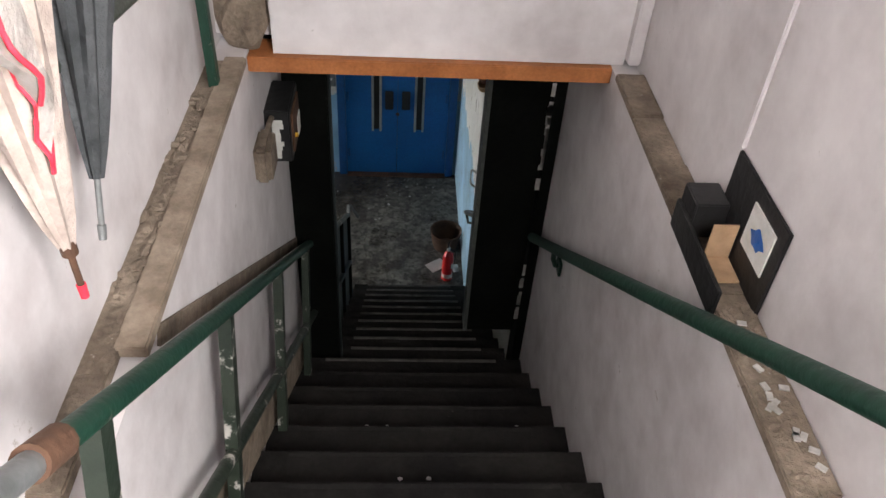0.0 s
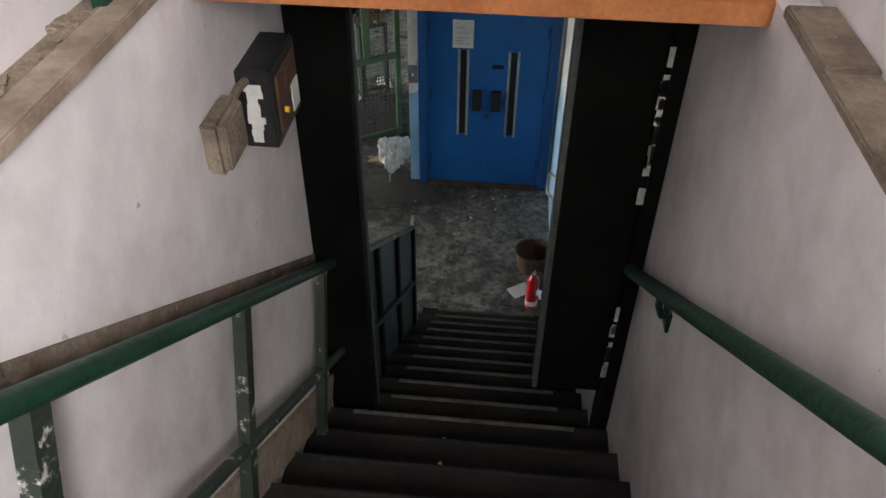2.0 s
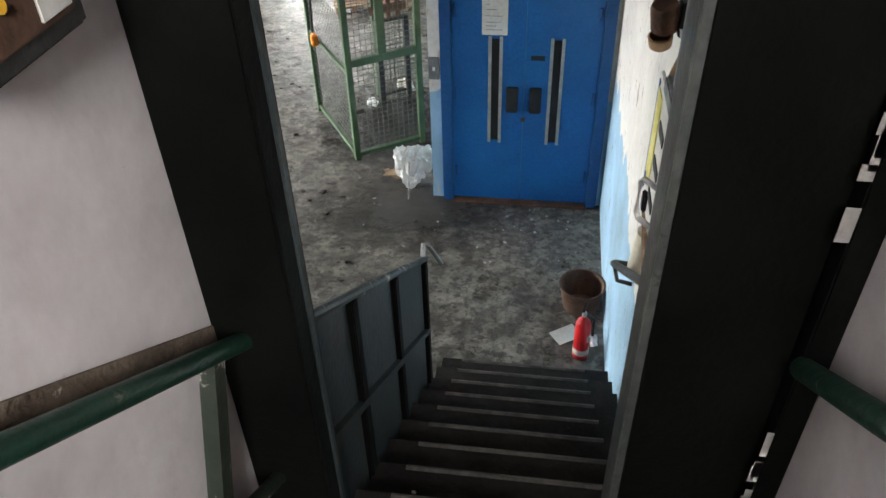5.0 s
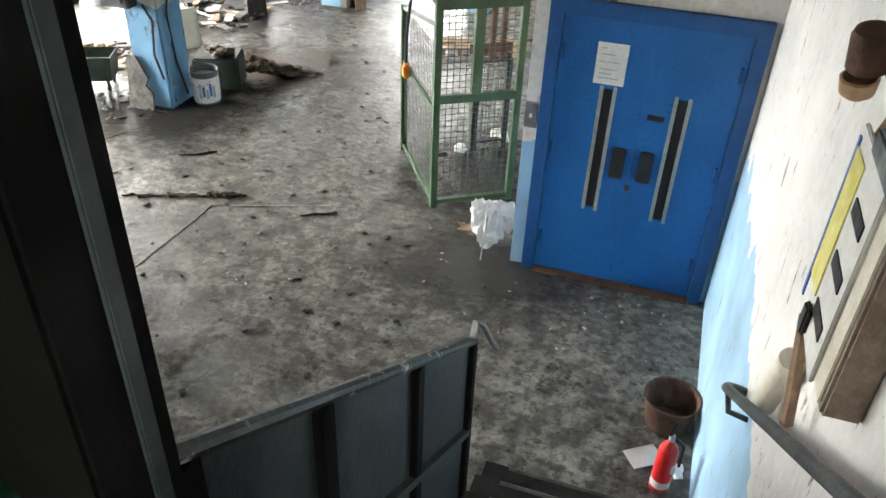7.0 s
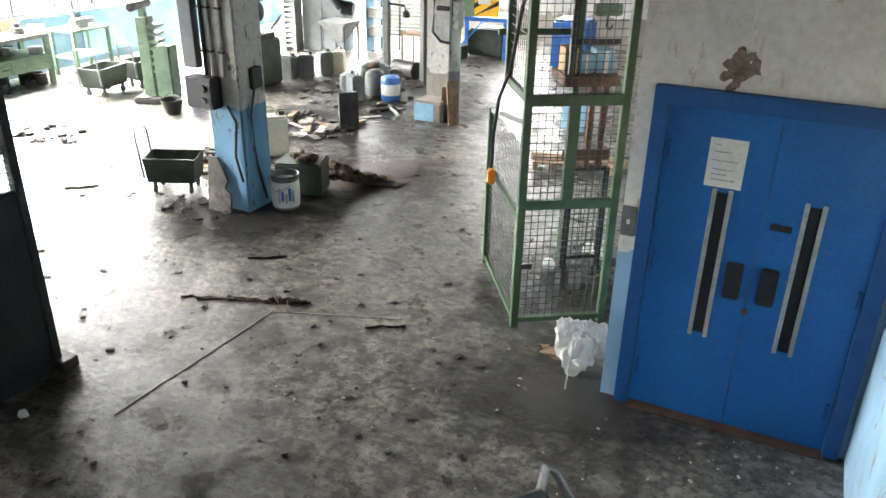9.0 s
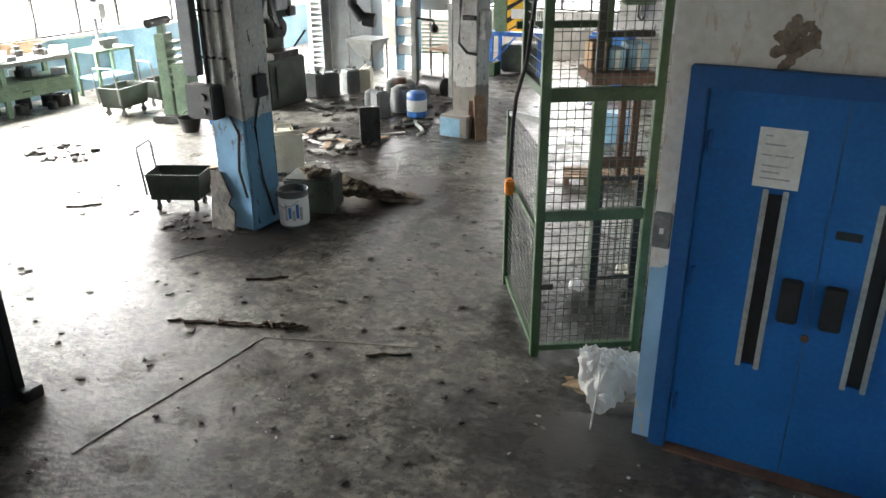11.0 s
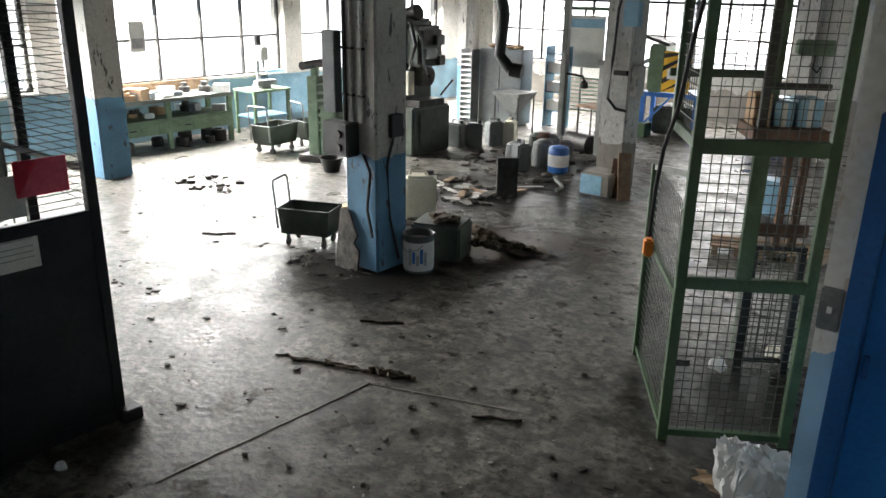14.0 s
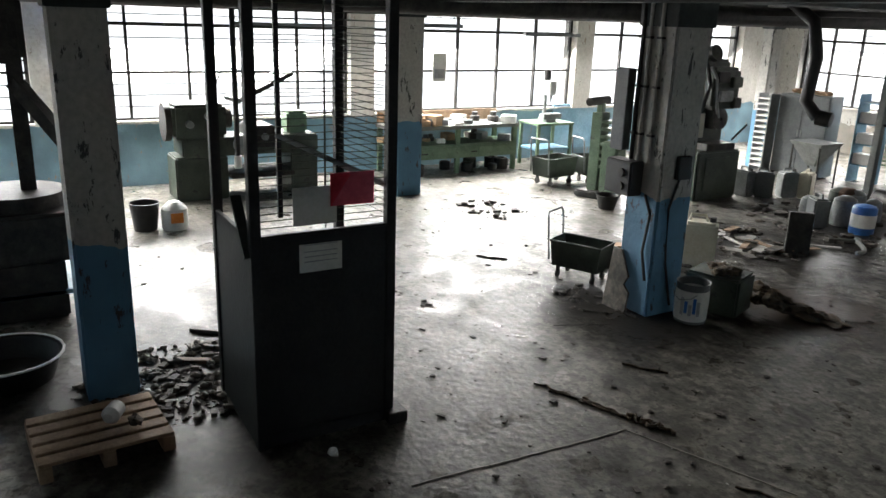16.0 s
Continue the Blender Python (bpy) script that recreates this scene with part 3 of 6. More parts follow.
# ---- stairwell things ----
def stair_rail():
    r = thing("stair_railing", "worn dark green tubular stair railing with chipped square posts", "railing")
    part("handrail", pipe(BM(), [(-0.46, 3.22, 2.72), (-0.46, 1.25, 4.12), (-0.46, 0.62, 4.57)], 0.023, 14), M_GREEN, r, smooth=True)
    part("handrail_end", pipe(BM(), [(-0.46, 0.62, 4.57), (-0.46, 0.0, 5.01)], 0.021, 14), M_STEEL, r, "bare grey steel rail end", smooth=True)
    part("sleeve", tube(BM(), (-0.46, 0.65, 4.55), (-0.46, 0.58, 4.6), 0.028, 14), M_RUST, r, "rusty sleeve", smooth=True)
    part("lower_rail", pipe(BM(), [(-0.46, 3.22, 2.2), (-0.46, 0.4, 4.18)], 0.02, 12), M_POST, r, smooth=True)
    for y in (3.0, 2.26, 1.5, 0.75):
        z = 2.72 + (3.22 - y) * 0.711
        part("post", bar(BM(), (-0.462, y, z - 0.01), (-0.462, y - 0.26, z - 0.68), 0.036, 0.05), M_POST, r)
    return r


stair_rail()
bm = BM()
bar(bm, (-0.527, 3.2, 2.745), (-0.527, 1.2, 4.167), 0.01, 0.05)
structure("trim_dirt_batten", bm, M_LEDGE, "grimy plaster batten above the railing", "trim")
r = thing("wall_handrail", "dark green tubular handrail on wall brackets", "handrail")
part("rail", pipe(BM(), [(0.705, 3.06, 2.92), (0.7, 2.35, 3.42), (0.695, 0.75, 4.56), (0.695, 0.1, 5.02)], 0.024, 14), M_GREEN, r, smooth=True)
for y in (2.6,):
    z = 2.9 + (3.08 - y) * 0.711
    bm = BM()
    pipe(bm, [(0.71, y, z - 0.02), (0.715, y + 0.01, z - 0.07), (0.73, y + 0.01, z - 0.11), (0.754, y + 0.01, z - 0.11)], 0.012)
    box(bm, 0.742, 0.754, y - 0.03, y + 0.05, z - 0.15, z - 0.07, 0.004)
    part("bracket", bm, M_GREEN, r)
r = thing("upper_guard_rail", "green painted steel guard rail on the ledge", "railing")
part("post", box(BM(), -0.6, -0.57, 2.2, 2.24, 4.222, 5.4, 0.003), M_GREEN, r)
part("rail", pipe(BM(), [(-0.61, 1.9, 4.71), (-0.61, 1.2, 4.81)], 0.022, 12), M_POST, r, smooth=True)


def umbrella(label, x, y, top, tip, r, cloth, cloth2, flap):
    u = thing("umbrella", label, "umbrella", (x, y, tip), group="umbrellas on the wall")
    h = top - tip
    bm = BM()
    seg, rows = 24, 10
    rings = []
    for i in range(rows + 1):
        f = i / rows
        rr = r * (0.18 + 0.82 * min(1, f * 1.25) ** 0.8)
        rings.append([bm.verts.new((rr * (1 + 0.2 * math.cos(8 * a + 2 * f)) * math.cos(a) * 0.8, rr * (1 + 0.2 * math.cos(8 * a + 2 * f)) * math.sin(a), 0.12 + (h - 0.12) * f)) for a in (2 * math.pi * k / seg for k in range(seg))])
    for a, b in zip(rings, rings[1:]):
        for k in range(seg):
            bm.faces.new((a[k], a[(k + 1) % seg], b[(k + 1) % seg], b[k]))
    bm.faces.new(rings[0][::-1]), bm.faces.new(rings[-1])
    part("canopy", bm, cloth2, u, smooth=True)
    part("shaft", tube(BM(), (0, 0, 0.03), (0, 0, 0.13), 0.006), M_RUST if flap else M_STEEL, u)
    part("ferrule", tube(BM(), (0, 0, 0), (0, 0, 0.03), 0.0075, 10, 0.0085), M_TRIM if flap else M_STEEL, u)
    if flap:
        part("tip_collar", tube(BM(), (0, 0, 0.1), (0, 0, 0.13), 0.014), M_RUST, u)
        bm = BM()
        cols = []
        for i in range(13):
            f = i / 12
            wd = 0.02 + 0.27 * math.sin(min(1, f * 1.8) * math.pi / 2)
            cols.append([bm.verts.new((0.04 + 0.04 * math.sin(math.pi * j / 8) * min(1, 3 * f + 0.2) + 0.008 * math.sin(j * 1.9 + f * 5), -0.05 + 0.07 * math.sin(min(1, 2.5 * f) * math.pi / 2) - wd * (1 - j / 8), 0.3 + (h - 0.3) * f + 0.24 * (1 - f) * (1 - j / 8))) for j in range(9)])
        for a, b in zip(cols, cols[1:]):
            for j in range(8):
                bm.faces.new((a[j], a[j + 1], b[j + 1], b[j]))
        edge0 = [c[0].co.copy() for c in cols]
        edge1 = [c[-1].co.copy() for c in cols]
        fold = [c[4].co + Vector((0.006, 0, 0)) for c in cols]
        hem = [v.co.copy() for v in cols[0]]
        bmesh.ops.solidify(bm, geom=bm.faces[:], thickness=0.004)
        part("flap", bm, cloth, u, "white cloth flap", smooth=True)
        part("piping", pipe(BM(), edge0, 0.004, 6), M_TRIM, u, "red piping")
        part("piping", pipe(BM(), fold, 0.004, 6), M_TRIM, u, "red piping")
        part("piping", pipe(BM(), hem, 0.004, 6), M_TRIM, u, "red piping")
        part("piping", pipe(BM(), edge1, 0.004, 6), M_TRIM, u, "red piping")
    part("hook", pipe(BM(), [(0, 0, h - 0.02), (0, 0, h + 0.16), (-0.03, 0, h + 0.19), (-0.06, 0, h + 0.17)], 0.008), M_BLACK, u)
    return u


umbrella("folded white umbrella with red piping hanging from the wall", -0.54, 0.985, 5.15, 4.5, 0.085, M_FABWHITE, M_FABBEIGE, True)
_u = umbrella("folded dark grey umbrella hanging from the wall", -0.585, 1.13, 5.2, 4.49, 0.08, M_FABDARK, M_FABDARK, False)
_u.matrix_world = pose(-0.56, 1.15, 4.49, -24, 0, 0)

# wall boxes in the stairwell
mb = thing("meter_box", "black wall-mounted meter box with wooden front and white side", "meter box")
part("case", box(BM(), -0.53, -0.43, 2.66, 2.91, 3.63, 3.87, 0.006), M_BLACK, mb)
part("front", box(BM(), -0.43, -0.422, 2.69, 2.88, 3.66, 3.84, 0.003), M_RUST, mb, "brown wooden front")
part("window_label", box(BM(), -0.422, -0.418, 2.8, 2.87, 3.67, 3.76, 0.002), M_PAPER, mb, "white label")
_r = random.Random(4)
for i in range(9):
    part("side_patch", box(BM(), -0.5 - 0.01 * _r.random(), -0.475 + 0.02 * _r.random(), 2.657, 2.66, 3.65 + 0.02 * i, 3.67 + 0.02 * i), M_PAPER, mb, "peeling white side patch")
part("knob", tube(BM(), (-0.422, 2.73, 3.72), (-0.41, 2.73, 3.72), 0.009), M_YELLOW, mb)
jb = thing("junction_box", "dusty grey junction box on the plaster wall", "box")
part("body", box(BM(), -0.53, -0.475, 2.38, 2.54, 3.72, 3.87, 0.012), M_LEDGE, jb)
part("lid", box(BM(), -0.475, -0.466, 2.39, 2.53, 3.73, 3.86, 0.005), M_LEDGE, jb)
part("cable", pipe(BM(), [(-0.5, 2.53, 3.84), (-0.5, 2.6, 3.85), (-0.5, 2.66, 3.84)], 0.012), M_LEDGE, jb)
pb = thing("letter_holder", "black wall-hung letter holder with blue picture and cardboard", "holder")
part("back_plate", box(BM(), 0.834, 0.844, 1.23, 1.56, 4.215, 4.47, 0.004), M_BLACK, pb)
part("pocket", box(BM(), 0.745, 0.834, 1.5, 1.6, 4.234, 4.34, 0.004), M_BLACK, pb)
part("pocket_front", box(BM(), 0.735, 0.745, 1.24, 1.6, 4.2, 4.29, 0.004), M_BLACK, pb)
part("picture", box(BM(), 0.83, 0.834, 1.27, 1.4, 4.31, 4.43), M_PAPER, pb, "white card")
clump(bm := BM(), (0.829, 1.335, 4.37), (0.003, 0.04, 0.035), random.Random(2))
part("picture_blot", bm, M_BLUEPL, pb, "blue motif")
bm = BM()
box(bm, 0.765, 0.828, 1.42, 1.425, 4.235, 4.34), box(bm, 0.765, 0.828, 1.33, 1.42, 4.235, 4.24)
part("card_insert", bm, M_CARD, pb, "folded brown cardboard")
bm = BM()
for i in range(5):
    box(bm, 0.752 + i * 0.014, 0.758 + i * 0.014, 1.6, 1.603, 4.25, 4.33)
part("grille", bm, M_PAPER, pb, "white slotted end")
cable = thing("wall_conduit", "cream painted conduit on the plaster wall", "pipe")
part("run", box(BM(), 0.832, 0.844, 1.55, 1.575, 4.475, 6.8, 0.003), M_PLASTER, cable)
rnd = random.Random(8)
bm = BM()
for i in range(20):
    clump(bm, (rnd.uniform(-0.35, 0.6), 0, 0), (0.012, 0.01, 0.006), rnd)
    k = rnd.randint(8, 21)
    for v in bm.verts[-42:]:
        v.co += Vector((0, NOSE_Y - (k - 0.5) * RUN, k * RISE + 0.004))
solo("stair_litter", bm, M_SHARD, "small pale crumbs on the stair treads", "litter", kind="stuff")
for x, k, mt, lb in ((0.62, 11, M_PAPER, "crumpled white paper on the stairs"), (0.45, 14, M_CARD, "brown scrap on the stair tread")):
    clump(bm := BM(), (x, NOSE_Y - (k - 0.4) * RUN, k * RISE + 0.012), (0.05, 0.025, 0.012), rnd)
    solo("paper_scrap", bm, mt, lb, "litter")

# ---- lower stair railing ----
lr = thing("lower_stair_railing", "dark steel stair railing with slate-grey sheet panels", "railing")
sl = 0.7
zr = lambda y: 1.46 + (5.05 - y) * sl
part("top_rail", pipe(BM(), [(-0.4, 3.3, zr(3.3)), (-0.4, 5.05, zr(5.05))], 0.018, 10), M_POST, lr, smooth=True)
for y in (3.34, 3.76, 4.36, 5.04):
    part("post", box(BM(), -0.425, -0.385, y - 0.03, y + 0.03, max(0, zr(y) - 1.12), zr(y) - 0.015, 0.004), M_DARK, lr)
bars = [(0.1, 0.02), (0.52, 0.018)]
for d, rr in bars[1:]:
    part("mid_rail", bar(BM(), (-0.398, 3.3, zr(3.3) - d), (-0.398, 5.04, zr(5.04) - d), 0.03, 0.03), M_PANEL, lr)
for a, b2 in ((3.3, 3.76), (3.76, 4.36), (4.36, 5.04)):
    bm = BM()
    vs = [bm.verts.new((x, y, zr(y) - d)) for x in (-0.415, -0.409) for y, d in ((a, 1.1), (b2, 1.1), (b2, 0.03), (a, 0.03))]
    for f in ((0, 1, 2, 3), (7, 6, 5, 4), (0, 4, 5, 1), (1, 5, 6, 2), (2, 6, 7, 3), (3, 7, 4, 0)):
        bm.faces.new([vs[i] for i in f])
    part("sheet_panel", bm, M_PANEL, lr)
part("end_bar", pipe(BM(), [(-0.4, 5.02, zr(5.02)), (-0.4, 5.06, 1.55), (-0.38, 5.09, 1.52), (-0.33, 5.18, 1.33)], 0.014, 8), M_STEEL, lr, "bent bare steel end", smooth=True)

# ---- east wall things ----
hr = thing("lower_handrail", "worn grey-green tubular handrail with hooked end", "handrail")
part("rail", pipe(BM(), [(0.6, 3.3, 2.78), (0.6, 5.28, 1.33), (0.62, 5.36, 1.27), (0.66, 5.38, 1.25), (0.7, 5.38, 1.24)], 0.02, 12), M_RAIL_LITEDGE, hr, smooth=True)
bm = BM()
pipe(bm, [(0.6, 5.2, 1.37), (0.62, 5.2, 1.28), (0.7, 5.2, 1.26)], 0.012)
part("bracket", bm, M_RAIL_LITEDGE, hr)
ex = thing("fire_extinguisher", "red fire extinguisher with white labels standing on the floor", "extinguisher", (0.53, 5.86, 0))
part("cylinder", lathe(BM(), [(0.05, 0), (0.055, 0.01), (0.055, 0.3), (0.045, 0.335), (0.02, 0.36), (0.016, 0.38)]), M_RED, ex, smooth=True)
part("neck_valve", lathe(BM(), [(0.016, 0.38), (0.018, 0.4), (0.012, 0.42)], seg=12), M_ALU, ex, smooth=True)
part("lever", bar(BM(), (-0.01, -0.01, 0.42), (0.01, 0.07, 0.44), 0.016, 0.008), M_BLACK, ex)
part("hose", pipe(BM(), [(0.02, 0, 0.4), (0.07, 0.0, 0.36), (0.072, 0.0, 0.2)], 0.008), M_BLACK, ex, smooth=True)
for z0, z1 in ((0.04, 0.09), (0.17, 0.23)):
    part("label_band", lathe(BM(), [(0.0553, z0), (0.0556, z0 + 0.003), (0.0556, z1), (0.0553, z1 + 0.002)]), M_PAPER, ex, "white label band", smooth=True) if z0 < 0.1 else part("label_patch", box(BM(), 0.01, 0.056, -0.045, 0.0, z0, z1, 0.004), M_PAPER, ex, "white label")
bk = thing("rusty_bowl", "rusty brown steel bucket on the floor", "bucket", (0.53, 6.36, 0))
bm = lathe(BM(), [(0.11, 0), (0.13, 0.02), (0.165, 0.22), (0.172, 0.235), (0.16, 0.235), (0.145, 0.2), (0.115, 0.03), (0.02, 0.025)], seg=24)
part("bowl", bm, M_RUST, bk, smooth=True)
box(bm := BM(), -0.1, 0.1, -0.07, 0.07, 0.003, 0.008, m=pose(0.43, 6.05, 0, 0, 0, 35))
solo("paper_sheet", bm, M_PAPER, "white paper sheet lying on the floor", "paper")
clump(bm := BM(), (0.62, 5.98, 0.04), (0.05, 0.07, 0.035), random.Random(5))
solo("plastic_scrap", bm, M_BAG, "crumpled clear plastic on the floor", "litter", smooth=True)
tk = thing("cable_trunking", "grey steel cable trunking and distribution box on wall", "trunking")
part("trunk", box(BM(), 0.6, 0.7, 4.26, 4.42, 2.82, 4.08, 0.006), M_GALV, tk)
part("flange", box(BM(), 0.585, 0.7, 4.22, 4.5, 2.76, 2.82, 0.006), M_GALV, tk)
part("box_body", box(BM(), 0.61, 0.7, 4.2, 4.62, 2.24, 2.76, 0.008), M_BOARD, tk)
part("box_front", box(BM(), 0.602, 0.61, 4.22, 4.44, 2.26, 2.74, 0.003), M_CREAM, tk, "cream front plate")
board = thing("instruction_board", "white and yellow instruction board with black bars", "sign")
part("panel", box(BM(), 0.59, 0.602, 4.3, 4.64, 2.25, 2.77, 0.003), M_PAPER, board)
part("yellow_strip", box(BM(), 0.586, 0.59, 4.5, 4.615, 2.36, 2.72), M_LEMON, board, "yellow printed strip")
part("blue_strip", box(BM(), 0.586, 0.59, 4.617, 4.635, 2.28, 2.74), M_BLUEPL, board, "light blue strip")
for z in (2.62, 2.48, 2.34):
    part("text_bar", box(BM(), 0.586, 0.59, 4.34, 4.47, z, z + 0.04), M_BLACK, board)
part("clip", box(BM(), 0.572, 0.59, 4.46, 4.51, 2.26, 2.34, 0.006), M_BLACK, board, "black clip")
part("stick", bar(BM(), (0.64, 4.5, 1.92), (0.6, 4.56, 2.26), 0.03, 0.02), M_WOOD, board, "yellow wooden stick")
part("top_strip", bar(BM(), (0.69, 4.7, 2.9), (0.62, 4.62, 2.74), 0.022, 0.012), M_CARD, board, "curled tan strip")
rl = thing("paper_roll", "dusty roll of clear film against the wall", "roll")
part("roll", tube(BM(), (0.65, 4.86, 1.66), (0.65, 4.72, 1.98), 0.04, 16), M_CREAM, rl, smooth=True)
hn = thing("alarm_horn", "brown bakelite alarm horn on the wall", "horn", (0.7, 4.98, 2.79))
part("mount", box(BM(), -0.03, 0, -0.06, 0.05, -0.02, 0.12, 0.006), M_IRON, hn)
part("body", lathe(BM(), [(0.05, 0), (0.064, 0.012), (0.066, 0.12), (0.058, 0.14), (0.03, 0.15)], seg=22), M_RUST, hn, smooth=True).matrix_local = pose(-0.075, 0.0, -0.01, 14, -8, 0) @ Matrix.Scale(0.85, 4)
part("bell", lathe(BM(), [(0.03, 0), (0.052, 0.02), (0.058, 0.07), (0.05, 0.075), (0.04, 0.03)], seg=20), M_CARD, hn, "tan flared bell", smooth=True).matrix_local = pose(-0.085, -0.03, -0.075, 14, -8, 0) @ Matrix.Scale(0.85, 4)
part("lead", pipe(BM(), [(-0.02, -0.04, 0.02), (-0.02, -0.1, 0.0), (-0.01, -0.16, 0.03)], 0.007), M_WHITE, hn, "pale lead", smooth=True)
solo("plank", box(BM(), -0.012, 0.012, -0.09, 0.09, 0, 0.65, 0.003, m=pose(0.655, 4.43, 0.9, 0, 4, 0)), M_WOOD, "raw wooden plank standing on the stairs against the wall", "plank")


# ---- cage ----
CG = thing("mesh_cage", "green steel hoist cage with square wire mesh", "cage", (-1.62, 8.25, 0), 33.7)


def mesh_panel(parent, p0, u, w, z0, z1, step, name="wire_mesh"):
    """Square wire mesh in the upright plane from p0 along u."""
    vs, fs = [], []
    p0, u = Vector(p0), Vector(u).normalized()
    n = Vector((-u.y, u.x, 0)) * 0.0022
    up = Vector((0, 0, 0.0022))

    def quadbar(a, b, s):
        i = len(vs)
        for c in (a, b):
            vs.extend([c + n + s, c - n + s, c - n - s, c + n - s])
        fs.extend([(i, i + 1, i + 5, i + 4), (i + 1, i + 2, i + 6, i + 5), (i + 2, i + 3, i + 7, i + 6), (i + 3, i, i + 4, i + 7)])
    k = max(1, round(w / step))
    for j in range(1, k):
        a = p0 + u * (w * j / k)
        quadbar(Vector((a.x, a.y, z0)), Vector((a.x, a.y, z1)), u * 0.0022)
    k = max(1, round((z1 - z0) / step))
    for j in range(1, k):
        z = z0 + (z1 - z0) * j / k
        a, b = p0.copy(), p0 + u * w
        a.z = b.z = z
        quadbar(a + n, b + n, up)
    me = bpy.data.meshes.new(name)
    me.from_pydata([tuple(v) for v in vs], [], fs)
    me.materials.append(M_MESH)
    ob = new(name, me)
    ob.parent = parent
    return ob


W, D, H = 0.69, 1.13, 2.62
for x, y, h in ((0, 0, H), (W, 0, H), (0.0, D, 1.42), (W, D, H), (0.0, 0.62, H)):
    part("post", box(BM(), x - 0.028, x + 0.028, y - 0.028, y + 0.028, 0 if (x, y) != (0.0, 0.62) else 1.74, h, 0.004), M_CAGE, CG)
for z, h in ((1.0, 0.07), (1.76, 0.08), (2.58, 0.07), (0.06, 0.04)):
    part("front_rail", box(BM(), 0.028, W - 0.028, -0.024, 0.024, z - h / 2, z + h / 2, 0.003), M_CAGE, CG)
part("front_stile", box(BM(), 0.29, 0.37, -0.022, 0.022, 1.035, 1.72, 0.003), M_CAGE, CG)
mesh_panel(CG, (0.03, 0, 0), (1, 0, 0), W - 0.06, 0.08, 0.965, 0.052)
mesh_panel(CG, (0.03, 0, 0), (1, 0, 0), 0.26, 1.035, 1.72, 0.052)
mesh_panel(CG, (0.37, 0, 0), (1, 0, 0), W - 0.4, 1.035, 1.72, 0.052)
mesh_panel(CG, (0.03, 0, 0), (1, 0, 0), W - 0.06, 1.8, 2.55, 0.052)
for z in (0.06, 0.9, 1.4):
    part("side_rail", bar(BM(), (0, 0.028, z if z < 1.2 else 1.6), (0, D - 0.028, z), 0.035, 0.035), M_CAGE if z < 1.2 else M_GREYPAINT, CG)
mesh_panel(CG, (0, 0.03, 0), (0, 1, 0), D - 0.06, 0.08, 0.88, 0.052)
mesh_panel(CG, (0, 0.03, 0), (0, 1, 0), D - 0.06, 0.92, 1.42, 0.052)
part("platform_rail", box(BM(), -0.02, 0.02, 0.028, 0.6, 1.74, 1.8, 0.003), M_CAGE, CG)
part("upper_side_rail", box(BM(), -0.02, 0.02, 0.028, 0.6, 2.55, 2.61, 0.003), M_CAGE, CG)
mesh_panel(CG, (0, 0.03, 0), (0, 1, 0), 0.57, 1.8, 2.55, 0.06)
part("back_rail", box(BM(), 0.02, W, D - 0.02, D + 0.02, 2.0, 2.05, 0.004), M_CAGE, CG)
part("cable", pipe(BM(), [(-0.03, 0.02, 2.6), (-0.06, 0.1, 2.3), (-0.05, 0.35, 1.9), (-0.04, 0.72, 1.6), (-0.04, 0.85, 1.3), (-0.04, 0.9, 0.95)], 0.014), M_BLACK, CG, "black hanging cable", smooth=True)
part("pull_switch", box(BM(), -0.08, -0.02, 0.8, 0.88, 0.86, 0.98, 0.012), M_ORANGE, CG, "orange pull switch")
fr = thing("hoist_frame", "rust-brown steel hoist frame inside the cage", "hoist", (-1.62, 8.25, 0), 33.7)
for x in (0.77, 0.875):
    part("upright", box(BM(), x, x + 0.045, 0.95, 1.0, 0.9, 1.63, 0.003), M_RUST, fr)
part("cross_bar", box(BM(), 0.57, 0.98, 0.93, 0.95, 1.0, 1.09, 0.004), M_RUST, fr)
part("shelf", box(BM(), 0.53, 0.99, 0.9, 1.3, 1.63, 1.71, 0.004), M_RUST, fr)
part("gate_post", box(BM(), 0.63, 0.69, 0.94, 1.0, 0, 0.9, 0.004), M_IRON, fr)
part("gate_post", box(BM(), 0.95, 1.0, 0.94, 1.0, 0, 0.9, 0.004), M_IRON, fr)
part("gate_rail", box(BM(), 0.63, 1.0, 0.94, 1.0, 0.9, 0.93, 0.004), M_IRON, fr)
part("gate_rail", box(BM(), 0.69, 0.95, 0.945, 0.995, 0.08, 0.11, 0.004), M_IRON, fr)
mesh_panel(fr, (0.69, 0.97, 0), (1, 0, 0), 0.26, 0.11, 0.9, 0.045)
part("mast", box(BM(), 0.57, 0.62, 0.95, 1.0, 1.71, 2.62, 0.004), M_IRON, fr)
part("mast_rail", box(BM(), 0.62, 0.98, 0.955, 0.995, 1.95, 1.99, 0.004), M_IRON, fr)
part("beam", box(BM(), 0.76, 0.98, 1.0, 1.08, 2.16, 2.25, 0.008), M_MACHINE, fr, "green hoist beam")
part("beam_hook", pipe(BM(), [(0.87, 1.04, 2.16), (0.87, 1.04, 2.08), (0.9, 1.04, 2.05), (0.92, 1.04, 2.09)], 0.008), M_IRON, fr, smooth=True)
